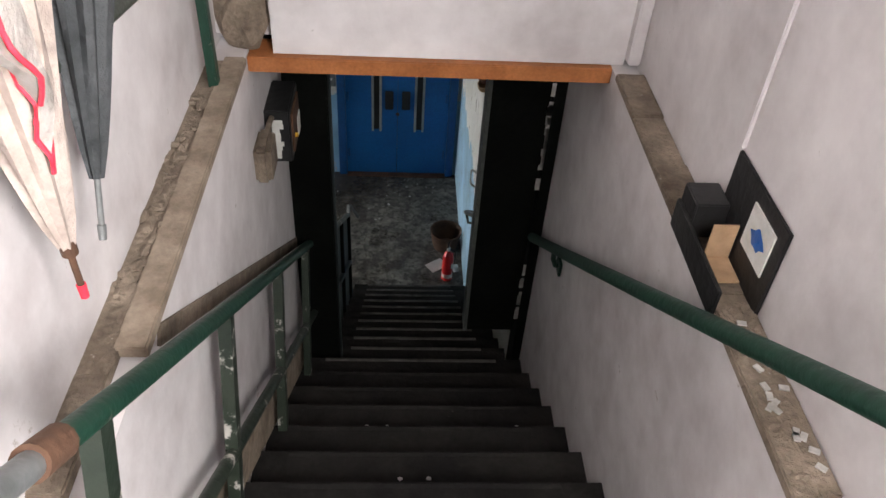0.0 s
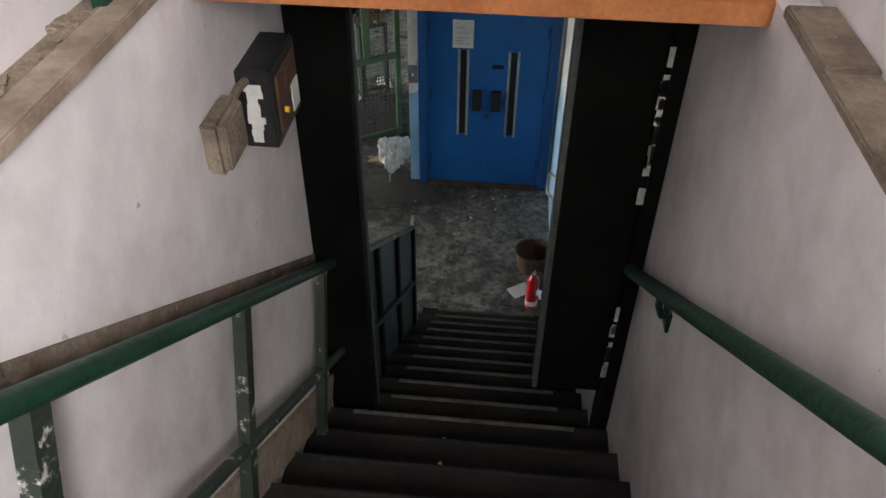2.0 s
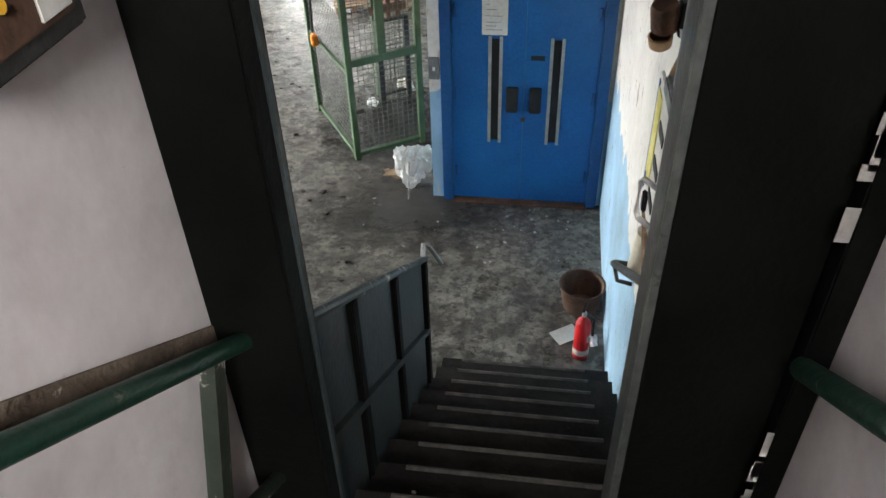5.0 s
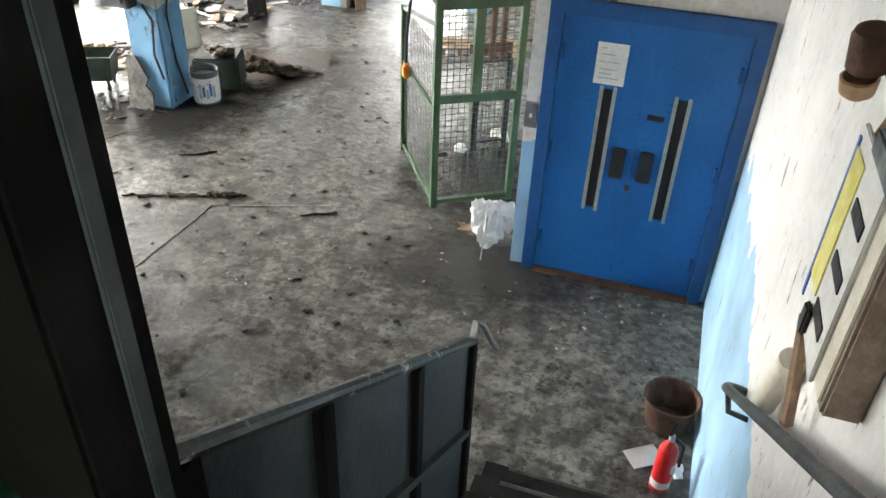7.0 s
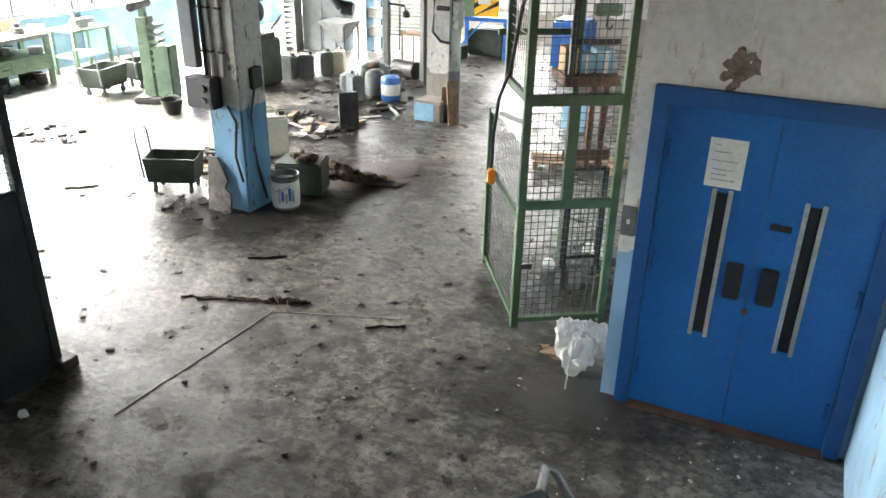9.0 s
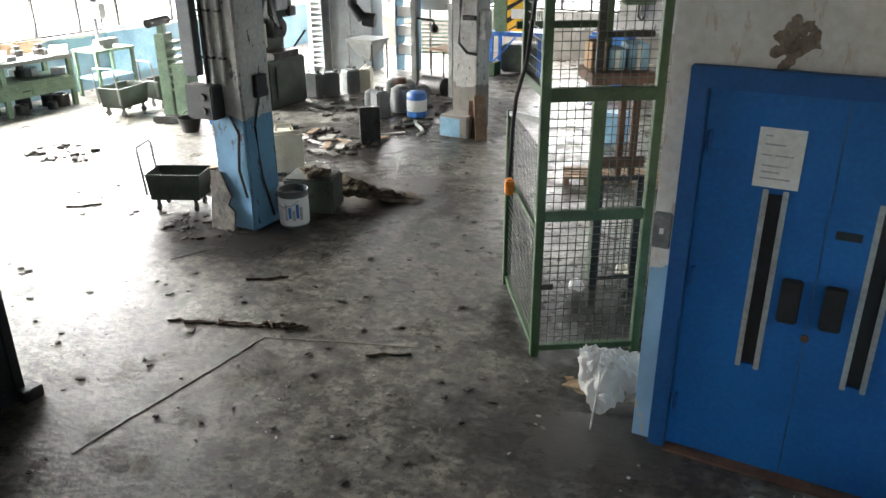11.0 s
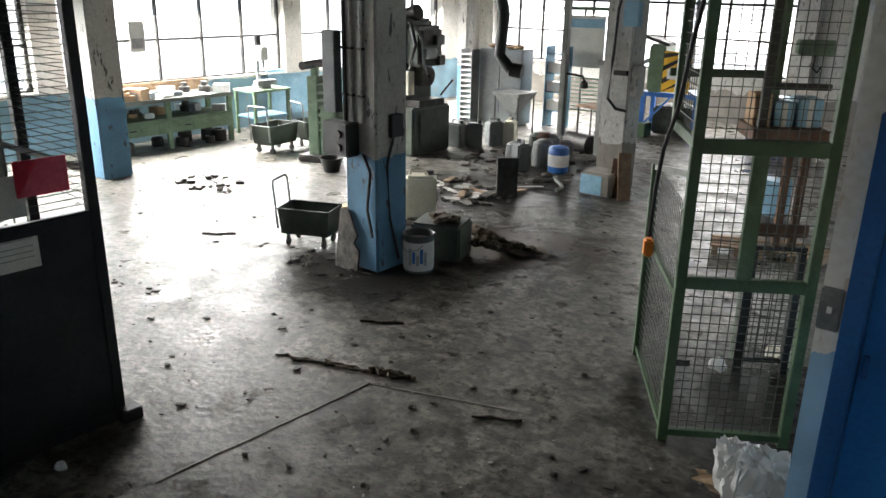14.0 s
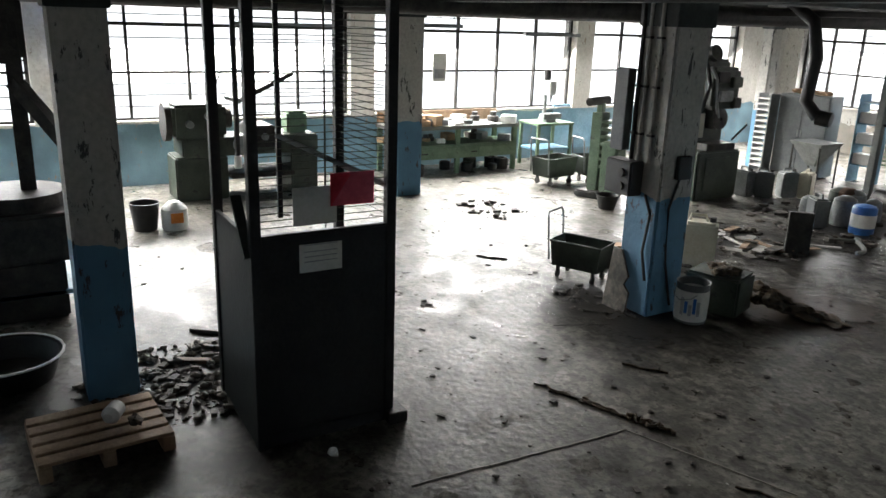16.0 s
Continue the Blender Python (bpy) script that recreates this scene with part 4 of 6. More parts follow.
for x0, x1, h, mt, lab in ((0.55, 0.66, 0.2, M_CARD, "brown carton on the hoist shelf"), (0.68, 0.8, 0.15, M_PALEBLUE, "pale blue carton on the hoist shelf"), (0.82, 0.97, 0.18, M_PALEBLUE, "pale blue carton on the hoist shelf")):
    cn = thing("carton", lab, "carton", (-1.62, 8.25, 1.71), 33.7, group="cartons on the hoist")
    part("body", box(BM(), x0, x1, 1.02, 1.22, 0, h, 0.006), mt, cn)
    part("tape", box(BM(), (x0 + x1) / 2 - 0.015, (x0 + x1) / 2 + 0.015, 1.017, 1.02, 0, h), M_PAPER, cn)
part("latch", box(BM(), 0.02, 0.1, -0.034, -0.024, 0.5, 0.54, 0.002), M_IRON, CG, "dark latch plate")
for i in range(2):
    pc = thing("small_pallet", "pale wooden pallet lying on the floor", "pallet", (-2.55 + 0.55 * i, 12.05 + 0.2 * i, 0), 20 - 30 * i, group="far pallets")
    for k in range(4):
        part("slat", box(BM(), -0.26, 0.26, -0.2 + k * 0.11, -0.12 + k * 0.11, 0.08, 0.1, 0.003), M_WOOD, pc)
    for x in (-0.22, 0.0, 0.22):
        part("bearer", box(BM(), x - 0.03, x + 0.03, -0.2, 0.21, 0, 0.08, 0.003), M_WOOD, pc)
solo("blue_crate", box(BM(), -2.95, -2.6, 13.6, 13.9, 0, 0.42, 0.02), M_PALEBLUE, "pale blue plastic crate behind the cage", "crate")
for i, (x, y, s, mt, lb, nm) in enumerate([(-1.69, 9.31, 0.06, M_BAG, "crumpled white plastic inside the cage", "plastic_scrap"), (-1.4, 9.65, 0.1, M_CREAM, "yellow paper bag inside the cage", "paper_bag")]):
    clump(bm := BM(), (x, y, s), (s * 1.3, s, s), random.Random(i))
    solo(nm, bm, mt, lb, "litter", smooth=True)
# bin bag by the door wall
bg = thing("rubbish_bag", "torn clear plastic bag stuffed with rubbish beside the door", "bag", (-0.98, 7.82, 0))
rnd = random.Random(21)
def crumpled(name, at, size, seed, mt, parent, label=""):
    """A creased film pouch, open at the top."""
    bm = BM()
    bmesh.ops.create_icosphere(bm, subdivisions=4, radius=1)
    off = Vector((seed * 3.1, seed * 1.7, seed * 0.9))
    for v in bm.verts:
        c = v.co.copy()
        k = 1 + 0.4 * noise.noise(c * 1.5 + off) - 0.5 * abs(noise.noise(c * 2.4 + off)) - 0.22 * abs(noise.noise(c * 6 + off))
        v.co = Vector((at[0] + c.x * size[0] * k, at[1] + c.y * size[1] * k, at[2] + c.z * size[2] * k))
    top = [f for f in bm.faces if f.calc_center_median().z > at[2] + size[2] * 0.62]
    bmesh.ops.delete(bm, geom=top, context="FACES")
    bmesh.ops.solidify(bm, geom=bm.faces[:], thickness=0.002)
    return part(name, bm, mt, parent, label, smooth=True)


crumpled("film", (-0.03, -0.01, 0.24), (0.13, 0.11, 0.24), 1, M_BAG, bg)
crumpled("film", (0.07, 0.02, 0.32), (0.12, 0.08, 0.16), 2, M_BAG, bg)
crumpled("film", (-0.08, -0.05, 0.36), (0.1, 0.07, 0.13), 3, M_BAG, bg)
bm = BM()
for i in range(5):
    clump(bm, (rnd.uniform(-0.08, 0.06), rnd.uniform(-0.04, 0.04), 0.06 + 0.25 * rnd.random()), (0.06, 0.05, 0.07), rnd)
part("paper_filling", bm, M_PAPER, bg)
part("card_filling", box(BM(), -0.13, -0.08, -0.06, 0.04, 0.2, 0.38, 0.006), M_CARD, bg)
part("tube", tube(BM(), (0.0, -0.1, 0.16), (0.05, 0.04, 0.26), 0.03, 14), M_WHITE, bg, "white plastic tube")
part("rod", tube(BM(), (-0.02, -0.12, 0.35), (-0.03, -0.2, 0.005), 0.006, 8), M_ALU, bg, "thin metal rod")
clump(bm := BM(), (-1.15, 8.05, 0.004), (0.22, 0.13, 0.012), rnd, 0.5)
solo("cardboard_scrap", bm, M_CARD, "flattened wet cardboard on the floor", "cardboard")

# ---- booth ----
BT = thing("control_booth", "dark steel booth with black panel and mesh top", "booth", (-4.22, 5.44, 0))
part("front_panel", box(BM(), -0.02, 0.02, 0, 0.83, 0.0, 1.32, 0.004), M_BOOTH, BT)
for z in (0.06, 1.28):
    part("panel_batten", box(BM(), 0.02, 0.032, 0.03, 0.8, z - 0.03, z + 0.03, 0.003), M_BOOTH, BT)
part("side_panel", box(BM(), -0.8, -0.02, -0.02, 0.01, 0.0, 1.3, 0.004), M_PANEL, BT)
part("far_panel", box(BM(), -0.8, -0.02, 0.82, 0.85, 0.02, 1.1, 0.004), M_BOOTH, BT)
for x, y in ((0, 0), (0, 0.83), (-0.8, 0), (-0.8, 0.83)):
    part("post", box(BM(), x - 0.03, x + 0.03, y - 0.03, y + 0.03, 0.0, 3.0, 0.004), M_BOOTH, BT)
part("top_rail", box(BM(), -0.02, 0.02, 0.03, 0.8, 2.75, 2.8), M_BOOTH, BT)
for y in (0.0, 0.83):
    part("side_top_rail", box(BM(), -0.77, -0.03, y - 0.02, y + 0.02, 2.75, 2.8), M_BOOTH, BT)
part("middle_post", box(BM(), -0.82, -0.79, 0.4, 0.43, 1.2, 3.0), M_BOOTH, BT)
part("brace", bar(BM(), (-0.8, 0.4, 1.75), (-0.02, 0.81, 1.55), 0.025, 0.025), M_STEEL, BT)
part("gusset", bar(BM(), (0.0, -0.03, 1.2), (-0.25, -0.03, 1.5), 0.06, 0.02), M_PANEL, BT)
part("foot", box(BM(), -0.06, 0.1, 0.8, 0.93, 0, 0.08, 0.006), M_IRON, BT)
rod = part("wire_rod", tube(BM(), (0.0, 0.03, 0), (0.0, 0.8, 0), 0.0028, 5), M_MESH, BT)
rod2 = part("wire_rod", tube(BM(), (-0.77, 0.83, 0), (-0.03, 0.83, 0), 0.0028, 5), M_MESH, BT)
for j in range(36):
    for k, src in enumerate((rod, rod2)):
        o = src if j == 0 else new("wire_rod", src.data)
        o.parent = BT
        o.location = (0, 0, 1.36 + j * 0.04)
part("wire_rod", tube(BM(), (0, 0.42, 1.33), (0, 0.42, 2.75), 0.006, 6), M_MESH, BT)
lb = thing("booth_label", "white printed sheet stuck on the black booth panel", "paper")
part("sheet", box(BM(), -4.199, -4.196, 5.69, 5.95, 1.08, 1.28), M_PAPER, lb)
bm = BM()
for z in (1.24, 1.2, 1.17, 1.14):
    box(bm, -4.1955, -4.194, 5.72, 5.92, z, z + 0.006)
part("print", bm, M_INK, lb)
ws = thing("white_sheet", "white sheet hung on the booth mesh", "paper")
part("sheet", box(BM(), -4.205, -4.2, 5.66, 5.92, 1.36, 1.58), M_PAPER, ws)
pk = thing("red_film_sheet", "red translucent plastic folder hung on the booth mesh", "folder")
bm = BM()
box(bm, -4.197, -4.19, 5.88, 6.15, 1.46, 1.65, 0.001)
part("folder", bm, M_PINK, pk)
bm = BM()
vs = [bm.verts.new(c) for c in ((-4.186, 5.88, 1.46), (-4.186, 5.88, 1.65), (-4.18, 6.0, 1.64))]
bm.faces.new(vs)
bmesh.ops.solidify(bm, geom=bm.faces[:], thickness=0.003)
part("folded_corner", bm, M_TRIM, pk)


# ---- carts and containers ----
def cart(x, y, rz, handle=True):
    c = thing("tub_cart", "dark green steel tub cart on castors with tubular handle", "cart", (x, y, 0), rz, group="tub carts")
    bm = BM()
    o = [(-0.32, -0.2), (0.32, -0.2), (0.32, 0.2), (-0.32, 0.2)]
    lo = [bm.verts.new((a * 0.9, b * 0.92, 0.14)) for a, b in o]
    hi = [bm.verts.new((a, b, 0.43)) for a, b in o]
    bm.faces.new(lo[::-1])
    for i in range(4):
        bm.faces.new((lo[i], lo[(i + 1) % 4], hi[(i + 1) % 4], hi[i]))
    bmesh.ops.solidify(bm, geom=bm.faces[:], thickness=0.012)
    part("tub", bm, M_MACHDARK, c)
    part("rim", pipe(BM(), [(*p, 0.43) for p in o + o[:1]], 0.012, 6), M_MACHDARK, c)
    part("load", box(BM(), -0.26, 0.26, -0.16, 0.16, 0.16, 0.24, 0.02), M_IRON, c, "dark scrap filling")
    for a, b in o:
        w = part("castor", box(BM(), a * 0.7 - 0.015, a * 0.7 + 0.015, b * 0.7 - 0.025, b * 0.7 + 0.025, 0.07, 0.14, 0.004), M_IRON, c)
        part("wheel", tube(BM(), (a * 0.7 - 0.014, b * 0.7, 0.045), (a * 0.7 + 0.014, b * 0.7, 0.045), 0.045, 14), M_BLACK, w)
    if handle:
        part("handle", pipe(BM(), [(-0.33, -0.19, 0.2), (-0.37, -0.19, 0.7), (-0.38, -0.16, 0.74), (-0.38, 0.16, 0.74), (-0.37, 0.19, 0.7), (-0.33, 0.19, 0.2)], 0.013), M_STEEL, c, smooth=True)
    return c


_c = cart(-5.95, 9.3, 25)
_c.scale = (0.86, 0.86, 0.9)
cart(-9.9, 12.0, 100)
cart(-9.75, 12.75, 80)
bu = thing("paint_bucket", "dented white and blue metal paint bucket", "bucket", (-4.6, 9.44, 0))
part("body", lathe(BM(), [(0.13, 0), (0.135, 0.01), (0.14, 0.18), (0.145, 0.19), (0.14, 0.2), (0.142, 0.36), (0.148, 0.37), (0.135, 0.365), (0.12, 0.3)], seg=24), M_GREYCAB, bu, smooth=True)
part("label_band", lathe(BM(), [(0.137, 0.03), (0.1415, 0.035), (0.1465, 0.18), (0.1465, 0.2), (0.1435, 0.3), (0.141, 0.305)], seg=24), M_PAPER, bu, "faded white label band", smooth=True)
for k in range(5):
    a = radians(-80 + k * 14)
    part("print_bar", box(BM(), -0.014, 0.014, -0.002, 0.002, 0.09 + 0.02 * (k % 2), 0.25 - 0.03 * (k % 3), m=pose(0.1475 * math.cos(a), 0.1475 * math.sin(a), 0, 0, 0, math.degrees(a) + 90)), M_BLUEPL if k % 2 else M_INK, bu, "faded blue print")
part("bail", pipe(BM(), [(-0.145, 0, 0.33), (-0.1, -0.13, 0.25), (0, -0.16, 0.22), (0.1, -0.13, 0.25), (0.145, 0, 0.33)], 0.004), M_STEEL, bu)


def jerrycan(x, y, rz, s, mt, label):
    j = thing("jerrycan", label, "canister", (x, y, 0), rz, group="canisters")
    part("body", box(BM(), -0.14 * s, 0.14 * s, -0.1 * s, 0.1 * s, 0, 0.4 * s, 0.025 * s), mt, j)
    part("grip", pipe(BM(), [(-0.1 * s, 0, 0.39 * s), (-0.09 * s, 0, 0.45 * s), (0.03 * s, 0, 0.45 * s), (0.05 * s, 0, 0.39 * s)], 0.014 * s), mt, j)
    part("cap", tube(BM(), (0.09 * s, 0, 0.39 * s), (0.09 * s, 0, 0.44 * s), 0.028 * s), M_BLACK, j)
    return j


jerrycan(-5.75, 10.78, 40, 1.25, M_CREAM, "tall cream plastic canister behind the column")
for i, (x, y, mt, lb) in enumerate([(-8.05, 14.3, M_STEEL, "grey canister beside the press"), (-7.85, 14.5, M_GREYCAB, "dark grey canister beside the press"), (-7.7, 14.85, M_STEEL, "grey canister beside the press"), (-7.55, 15.1, M_CREAM, "pale canister beside the press"), (-6.3, 13.6, M_GREYCAB, "blue-grey canister in the clutter")]):
    jerrycan(x, y, i * 37, 1.0, mt, lb)
dr = thing("blue_drum", "blue plastic drum with white label", "drum", (-5.81, 13.85, 0))
part("body", lathe(BM(), [(0.14, 0), (0.15, 0.02), (0.15, 0.34), (0.13, 0.37), (0.06, 0.39)]), M_BLUEPL, dr, smooth=True)
part("label_band", lathe(BM(), [(0.1505, 0.1), (0.152, 0.11), (0.152, 0.26), (0.1505, 0.27)]), M_WHITE, dr, "white label", smooth=True)
gb = thing("green_bin", "oily green steel bin heaped with rags", "bin", (-4.72, 9.92, 0), 20)
part("body", box(BM(), -0.25, 0.25, -0.2, 0.2, 0, 0.36, 0.02), M_MACHDARK, gb)
rnd = random.Random(6)
bm = BM()
for i in range(14):
    clump(bm, (-4.72 + rnd.uniform(-0.15, 0.15), 9.92 + rnd.uniform(-0.12, 0.12), 0.38), (0.08, 0.07, 0.05), rnd)
for i in range(22):
    f = i / 21
    clump(bm, (-4.55 + 0.55 * f + rnd.uniform(-0.1, 0.1), 10.2 + 0.45 * f + rnd.uniform(-0.15, 0.15), 0.16 * (1 - f) ** 2 + 0.015), (0.12, 0.1, 0.06 * (1.15 - f)), rnd)
solo("oily_rags", bm, M_RAG, "heap of brown oily rags and swarf", "rags", kind="stuff")
bm = BM()
vs = [bm.verts.new((x, y, z)) for y in (-0.01, 0.01) for x, z in ((-0.15, 0), (0.14, 0), (0.14, 0.2), (0.06, 0.26), (0.1, 0.34), (-0.04, 0.56), (-0.15, 0.56))]
bm.faces.new(vs[:7]), bm.faces.new(vs[:6:-1])
for i in range(7):
    bm.faces.new((vs[i], vs[i + 7], vs[(i + 1) % 7 + 7], vs[(i + 1) % 7]))
bmesh.ops.transform(bm, matrix=pose(-5.1, 9.0, 0, -8, 0, 0), verts=bm.verts)
solo("leaning_board", bm, M_DEBRIS, "broken grey-brown board leaning on the column", "board")
tu = thing("black_tub_pail", "small black pail on the bright floor", "pail", (-8.2, 11.64, 0))
part("body", lathe(BM(), [(0.11, 0), (0.16, 0.2), (0.17, 0.2), (0.15, 0.19), (0.1, 0.02)], seg=20), M_BLACK, tu, smooth=True)
part("bail", pipe(BM(), [(-0.16, 0, 0.19), (-0.1, 0.05, 0.26), (0.1, 0.05, 0.26), (0.16, 0, 0.19)], 0.006), M_IRON, tu)
jerrycan(-8.15, 12.15, 20, 0.9, M_BLUEPL, "blue plastic canister beside the pail")
solo("dark_slab", box(BM(), -0.13, 0.13, -0.05, 0.05, 0, 0.5, 0.008, m=pose(-5.55, 12.2, 0, -4, 0, 42)), M_IRON, "dark steel slab standing upright on the floor", "slab")

# column fittings
sb = thing("switch_box", "black electrical switch box with conduits on the column", "switch box")
part("body", box(BM(), -5.32, -5.0, 8.94, 9.098, 1.08, 1.38, 0.012), M_BLACK, sb)
for z in (1.16, 1.28):
    part("socket", tube(BM(), (-5.1, 8.94, z), (-5.1, 8.92, z), 0.035, 16), M_IRON, sb)
for x in (-5.16, -5.08, -4.95):
    part("conduit", tube(BM(), (x, 9.08, 1.38), (x, 9.08, 3.0), 0.018, 10), M_COLPLAIN if x > -5.1 else M_IRON, sb, smooth=True)
part("flat_box", box(BM(), -5.36, -5.2, 9.0, 9.09, 1.45, 2.15, 0.006), M_GREYCAB, sb, "long grey enclosure")
for x in (-5.16, -5.08, -4.95):
    for z in (1.6, 2.0, 2.4):
        part("clip", box(BM(), x - 0.03, x + 0.03, 9.055, 9.098, z, z + 0.02, 0.002), M_IRON, sb)
part("side_box", box(BM(), -4.798, -4.75, 9.25, 9.4, 1.25, 1.45, 0.006), M_BLACK, sb)
part("cable", pipe(BM(), [(-4.95, 9.085, 1.1), (-4.85, 9.07, 0.95), (-4.9, 9.075, 0.6), (-4.83, 9.07, 0.35)], 0.013), M_BLACK, sb, smooth=True)
part("cable", pipe(BM(), [(-4.78, 9.3, 1.25), (-4.77, 9.2, 1.0), (-4.78, 9.25, 0.5), (-4.77, 9.35, 0.1)], 0.011), M_BLACK, sb, smooth=True)

# ---- workbench and window side ----
wb = thing("workbench", "long green steel workbench cluttered with parts", "workbench", (-11.85, 9.75, 0))
part("worktop", box(BM(), 0, 0.7, 0, 2.4, 0.74, 0.8, 0.006), M_GREYPAINT, wb)
part("shelf", box(BM(), 0.04, 0.68, 0.02, 2.38, 0.46, 0.49, 0.004), M_MACHINE, wb)
part("drawer_rail", box(BM(), 0.66, 0.7, 0.02, 2.38, 0.26, 0.46, 0.004), M_MACHINE, wb)
for x, y in ((0.04, 0.06), (0.66, 0.06), (0.04, 2.34), (0.66, 2.34), (0.66, 1.2)):
    part("leg", box(BM(), x - 0.03, x + 0.03, y - 0.04, y + 0.04, 0, 0.74, 0.004), M_MACHINE, wb)
for y in (0.3, 1.0, 1.6):
    part("drawer", box(BM(), 0.7, 0.715, y, y + 0.5, 0.29, 0.43, 0.004), M_MACHINE, wb)
part("back_board", box(BM(), 0.0, 0.03, 0.02, 2.38, 0.8, 0.98, 0.004), M_WOOD, wb, "brown back board")
for y in (0.55, 1.5):
    part("drawer_handle", box(BM(), 0.715, 0.73, y - 0.06, y + 0.06, 0.35, 0.37, 0.003), M_IRON, wb)
rnd = random.Random(31)
for i in range(3):
    solo("carton", box(BM(), -0.13, 0.13, -0.11, 0.11, 0, 0.17 + 0.1 * (i == 0), 0.006, m=pose(-11.5 + 0.1 * i, 10.0 + 0.27 * i, 0.801, 0, 0, 12 * i)), M_CARD, "brown carton on the workbench", "carton", group="bench clutter")
for i in range(48):
    y, x = 9.8 + 2.3 * rnd.random(), -11.8 + 0.55 * rnd.random()
    s = 0.04 + 0.06 * rnd.random()
    z = rnd.choice([0.801, 0.801, 0.491])
    mt, nm, lab = rnd.choice([(M_CARD, "carton", "small brown carton"), (M_WHITE, "white_box", "white box"), (M_IRON, "machine_part", "dark machine part"), (M_STEEL, "metal_block", "grey metal block"), (M_PAPER, "paper_stack", "loose stack of papers")])
    bm = BM()
    if nm == "machine_part":
        lathe(bm, [(s, 0), (s, s), (s * 0.6, s * 1.1), (s * 0.6, s * 1.8)], (x, y, z), 14)
    else:
        box(bm, -s * 1.3, s * 1.3, -s, s, 0, s * (0.4 if nm == "paper_stack" else 1.3), 0.004, m=pose(x, y, z, 0, 0, rnd.random() * 90))
    solo(nm, bm, mt, lab + " on the workbench", "clutter", group="bench clutter")
for i in range(12):
    y, x = 9.9 + 2.2 * rnd.random(), -11.7 + 0.5 * rnd.random()
    r = 0.07 + 0.07 * rnd.random()
    solo("casting", lathe(BM(), [(r, 0), (r, r * 1.4), (r * 0.8, r * 1.5), (r * 0.5, r * 1.5), (r * 0.5, r * 0.3)], (x, y, 0), 16), M_IRON, "dark iron casting stored under the bench", "casting", group="castings", smooth=True)
dp = thing("drill_press", "pale bench drill press on green stand", "drill press", (-11.35, 12.9, 0))
part("table_top", box(BM(), -0.3, 0.3, -0.4, 0.4, 0.74, 0.78, 0.005), M_MACHINE, dp)
for x in (-0.26, 0.26):
    for y in (-0.36, 0.36):
        part("leg", box(BM(), x - 0.025, x + 0.025, y - 0.025, y + 0.025, 0, 0.74), M_MACHINE, dp)
part("lower_shelf", box(BM(), -0.27, 0.27, -0.37, 0.37, 0.3, 0.33), M_PALEBLUE, dp)
part("base", box(BM(), -0.15, 0.15, -0.1, 0.1, 0.78, 0.84, 0.01), M_STEEL, dp)
part("pillar", tube(BM(), (-0.08, 0, 0.84), (-0.08, 0, 1.5), 0.035), M_STEEL, dp)
part("head", box(BM(), -0.16, 0.14, -0.08, 0.08, 1.25, 1.5, 0.02), M_WHITE, dp)
part("motor", tube(BM(), (-0.05, 0, 1.5), (-0.05, 0, 1.68), 0.06), M_IRON, dp)
part("chuck", tube(BM(), (0.08, 0, 1.25), (0.08, 0, 1.12), 0.025, 12, 0.015), M_STEEL, dp)
part("vice", box(BM(), 0.02, 0.18, -0.2, 0.2, 0.84, 0.93, 0.01), M_STEEL, dp)
solo("wall_sheet", box(BM(), WEST + 0.02, WEST + 0.06, 13.5, 14.6, 0.15, 1.0, 0.004), M_PALEBLUE, "light blue sheet panel against the window wall", "panel")
st = thing("green_rack_machine", "tall green slotted machine rack with grey hood", "machine", (-8.9, 12.05, 0), 20)
part("column", box(BM(), -0.12, 0.05, -0.12, 0.12, 0.1, 1.25, 0.01), M_MACHINE, st)
for i in range(7):
    part("slat", box(BM(), 0.05, 0.2, -0.12, 0.12, 0.45 + i * 0.11, 0.49 + i * 0.11, 0.003), M_MACHINE, st)
part("base", box(BM(), -0.25, 0.3, -0.25, 0.25, 0, 0.1, 0.02), M_IRON, st)
part("cabinet", box(BM(), 0.1, 0.36, -0.16, 0.14, 0.1, 0.85, 0.02), M_MACHINE, st, "pale green cabinet")
part("arm", tube(BM(), (-0.05, -0.35, 1.42), (-0.05, 0.2, 1.42), 0.06), M_IRON, st, smooth=True)
part("neck", box(BM(), -0.09, 0.0, -0.05, 0.05, 1.25, 1.4, 0.005), M_MACHINE, st)

# ---- press and far machines ----
pr = thing("power_press", "tall oily dark green power press", "press", (-8.3, 13.6, 0), 0)
part("base", box(BM(), -0.35, 0.3, -0.45, 0.45, 0, 0.75, 0.03), M_MACHDARK, pr)
part("frame", box(BM(), -0.35, 0.0, -0.35, 0.35, 0.75, 2.05, 0.04), M_MACHDARK, pr)
part("head", box(BM(), -0.3, 0.28, -0.28, 0.28, 1.35, 1.95, 0.05), M_MACHDARK, pr)
part("ram", box(BM(), 0.02, 0.2, -0.12, 0.12, 1.05, 1.35, 0.015), M_IRON, pr)
part("flywheel", tube(BM(), (-0.25, 0.36, 1.6), (-0.25, 0.46, 1.6), 0.3, 24), M_IRON, pr, smooth=True)
part("bolster", box(BM(), -0.05, 0.3, -0.3, 0.3, 0.75, 0.85, 0.01), M_IRON, pr)
for k, (y, z, w) in enumerate([(-0.15, 1.82, 0.12), (0.12, 1.75, 0.1), (-0.05, 1.55, 0.14), (0.16, 1.45, 0.08)]):
    part("cover_plate", box(BM(), 0.28, 0.33 + 0.03 * (k % 2), y - w, y + w, z - 0.08, z + 0.07, 0.012), (M_IRON, M_MACHDARK, M_STEEL, M_IRON)[k], pr)
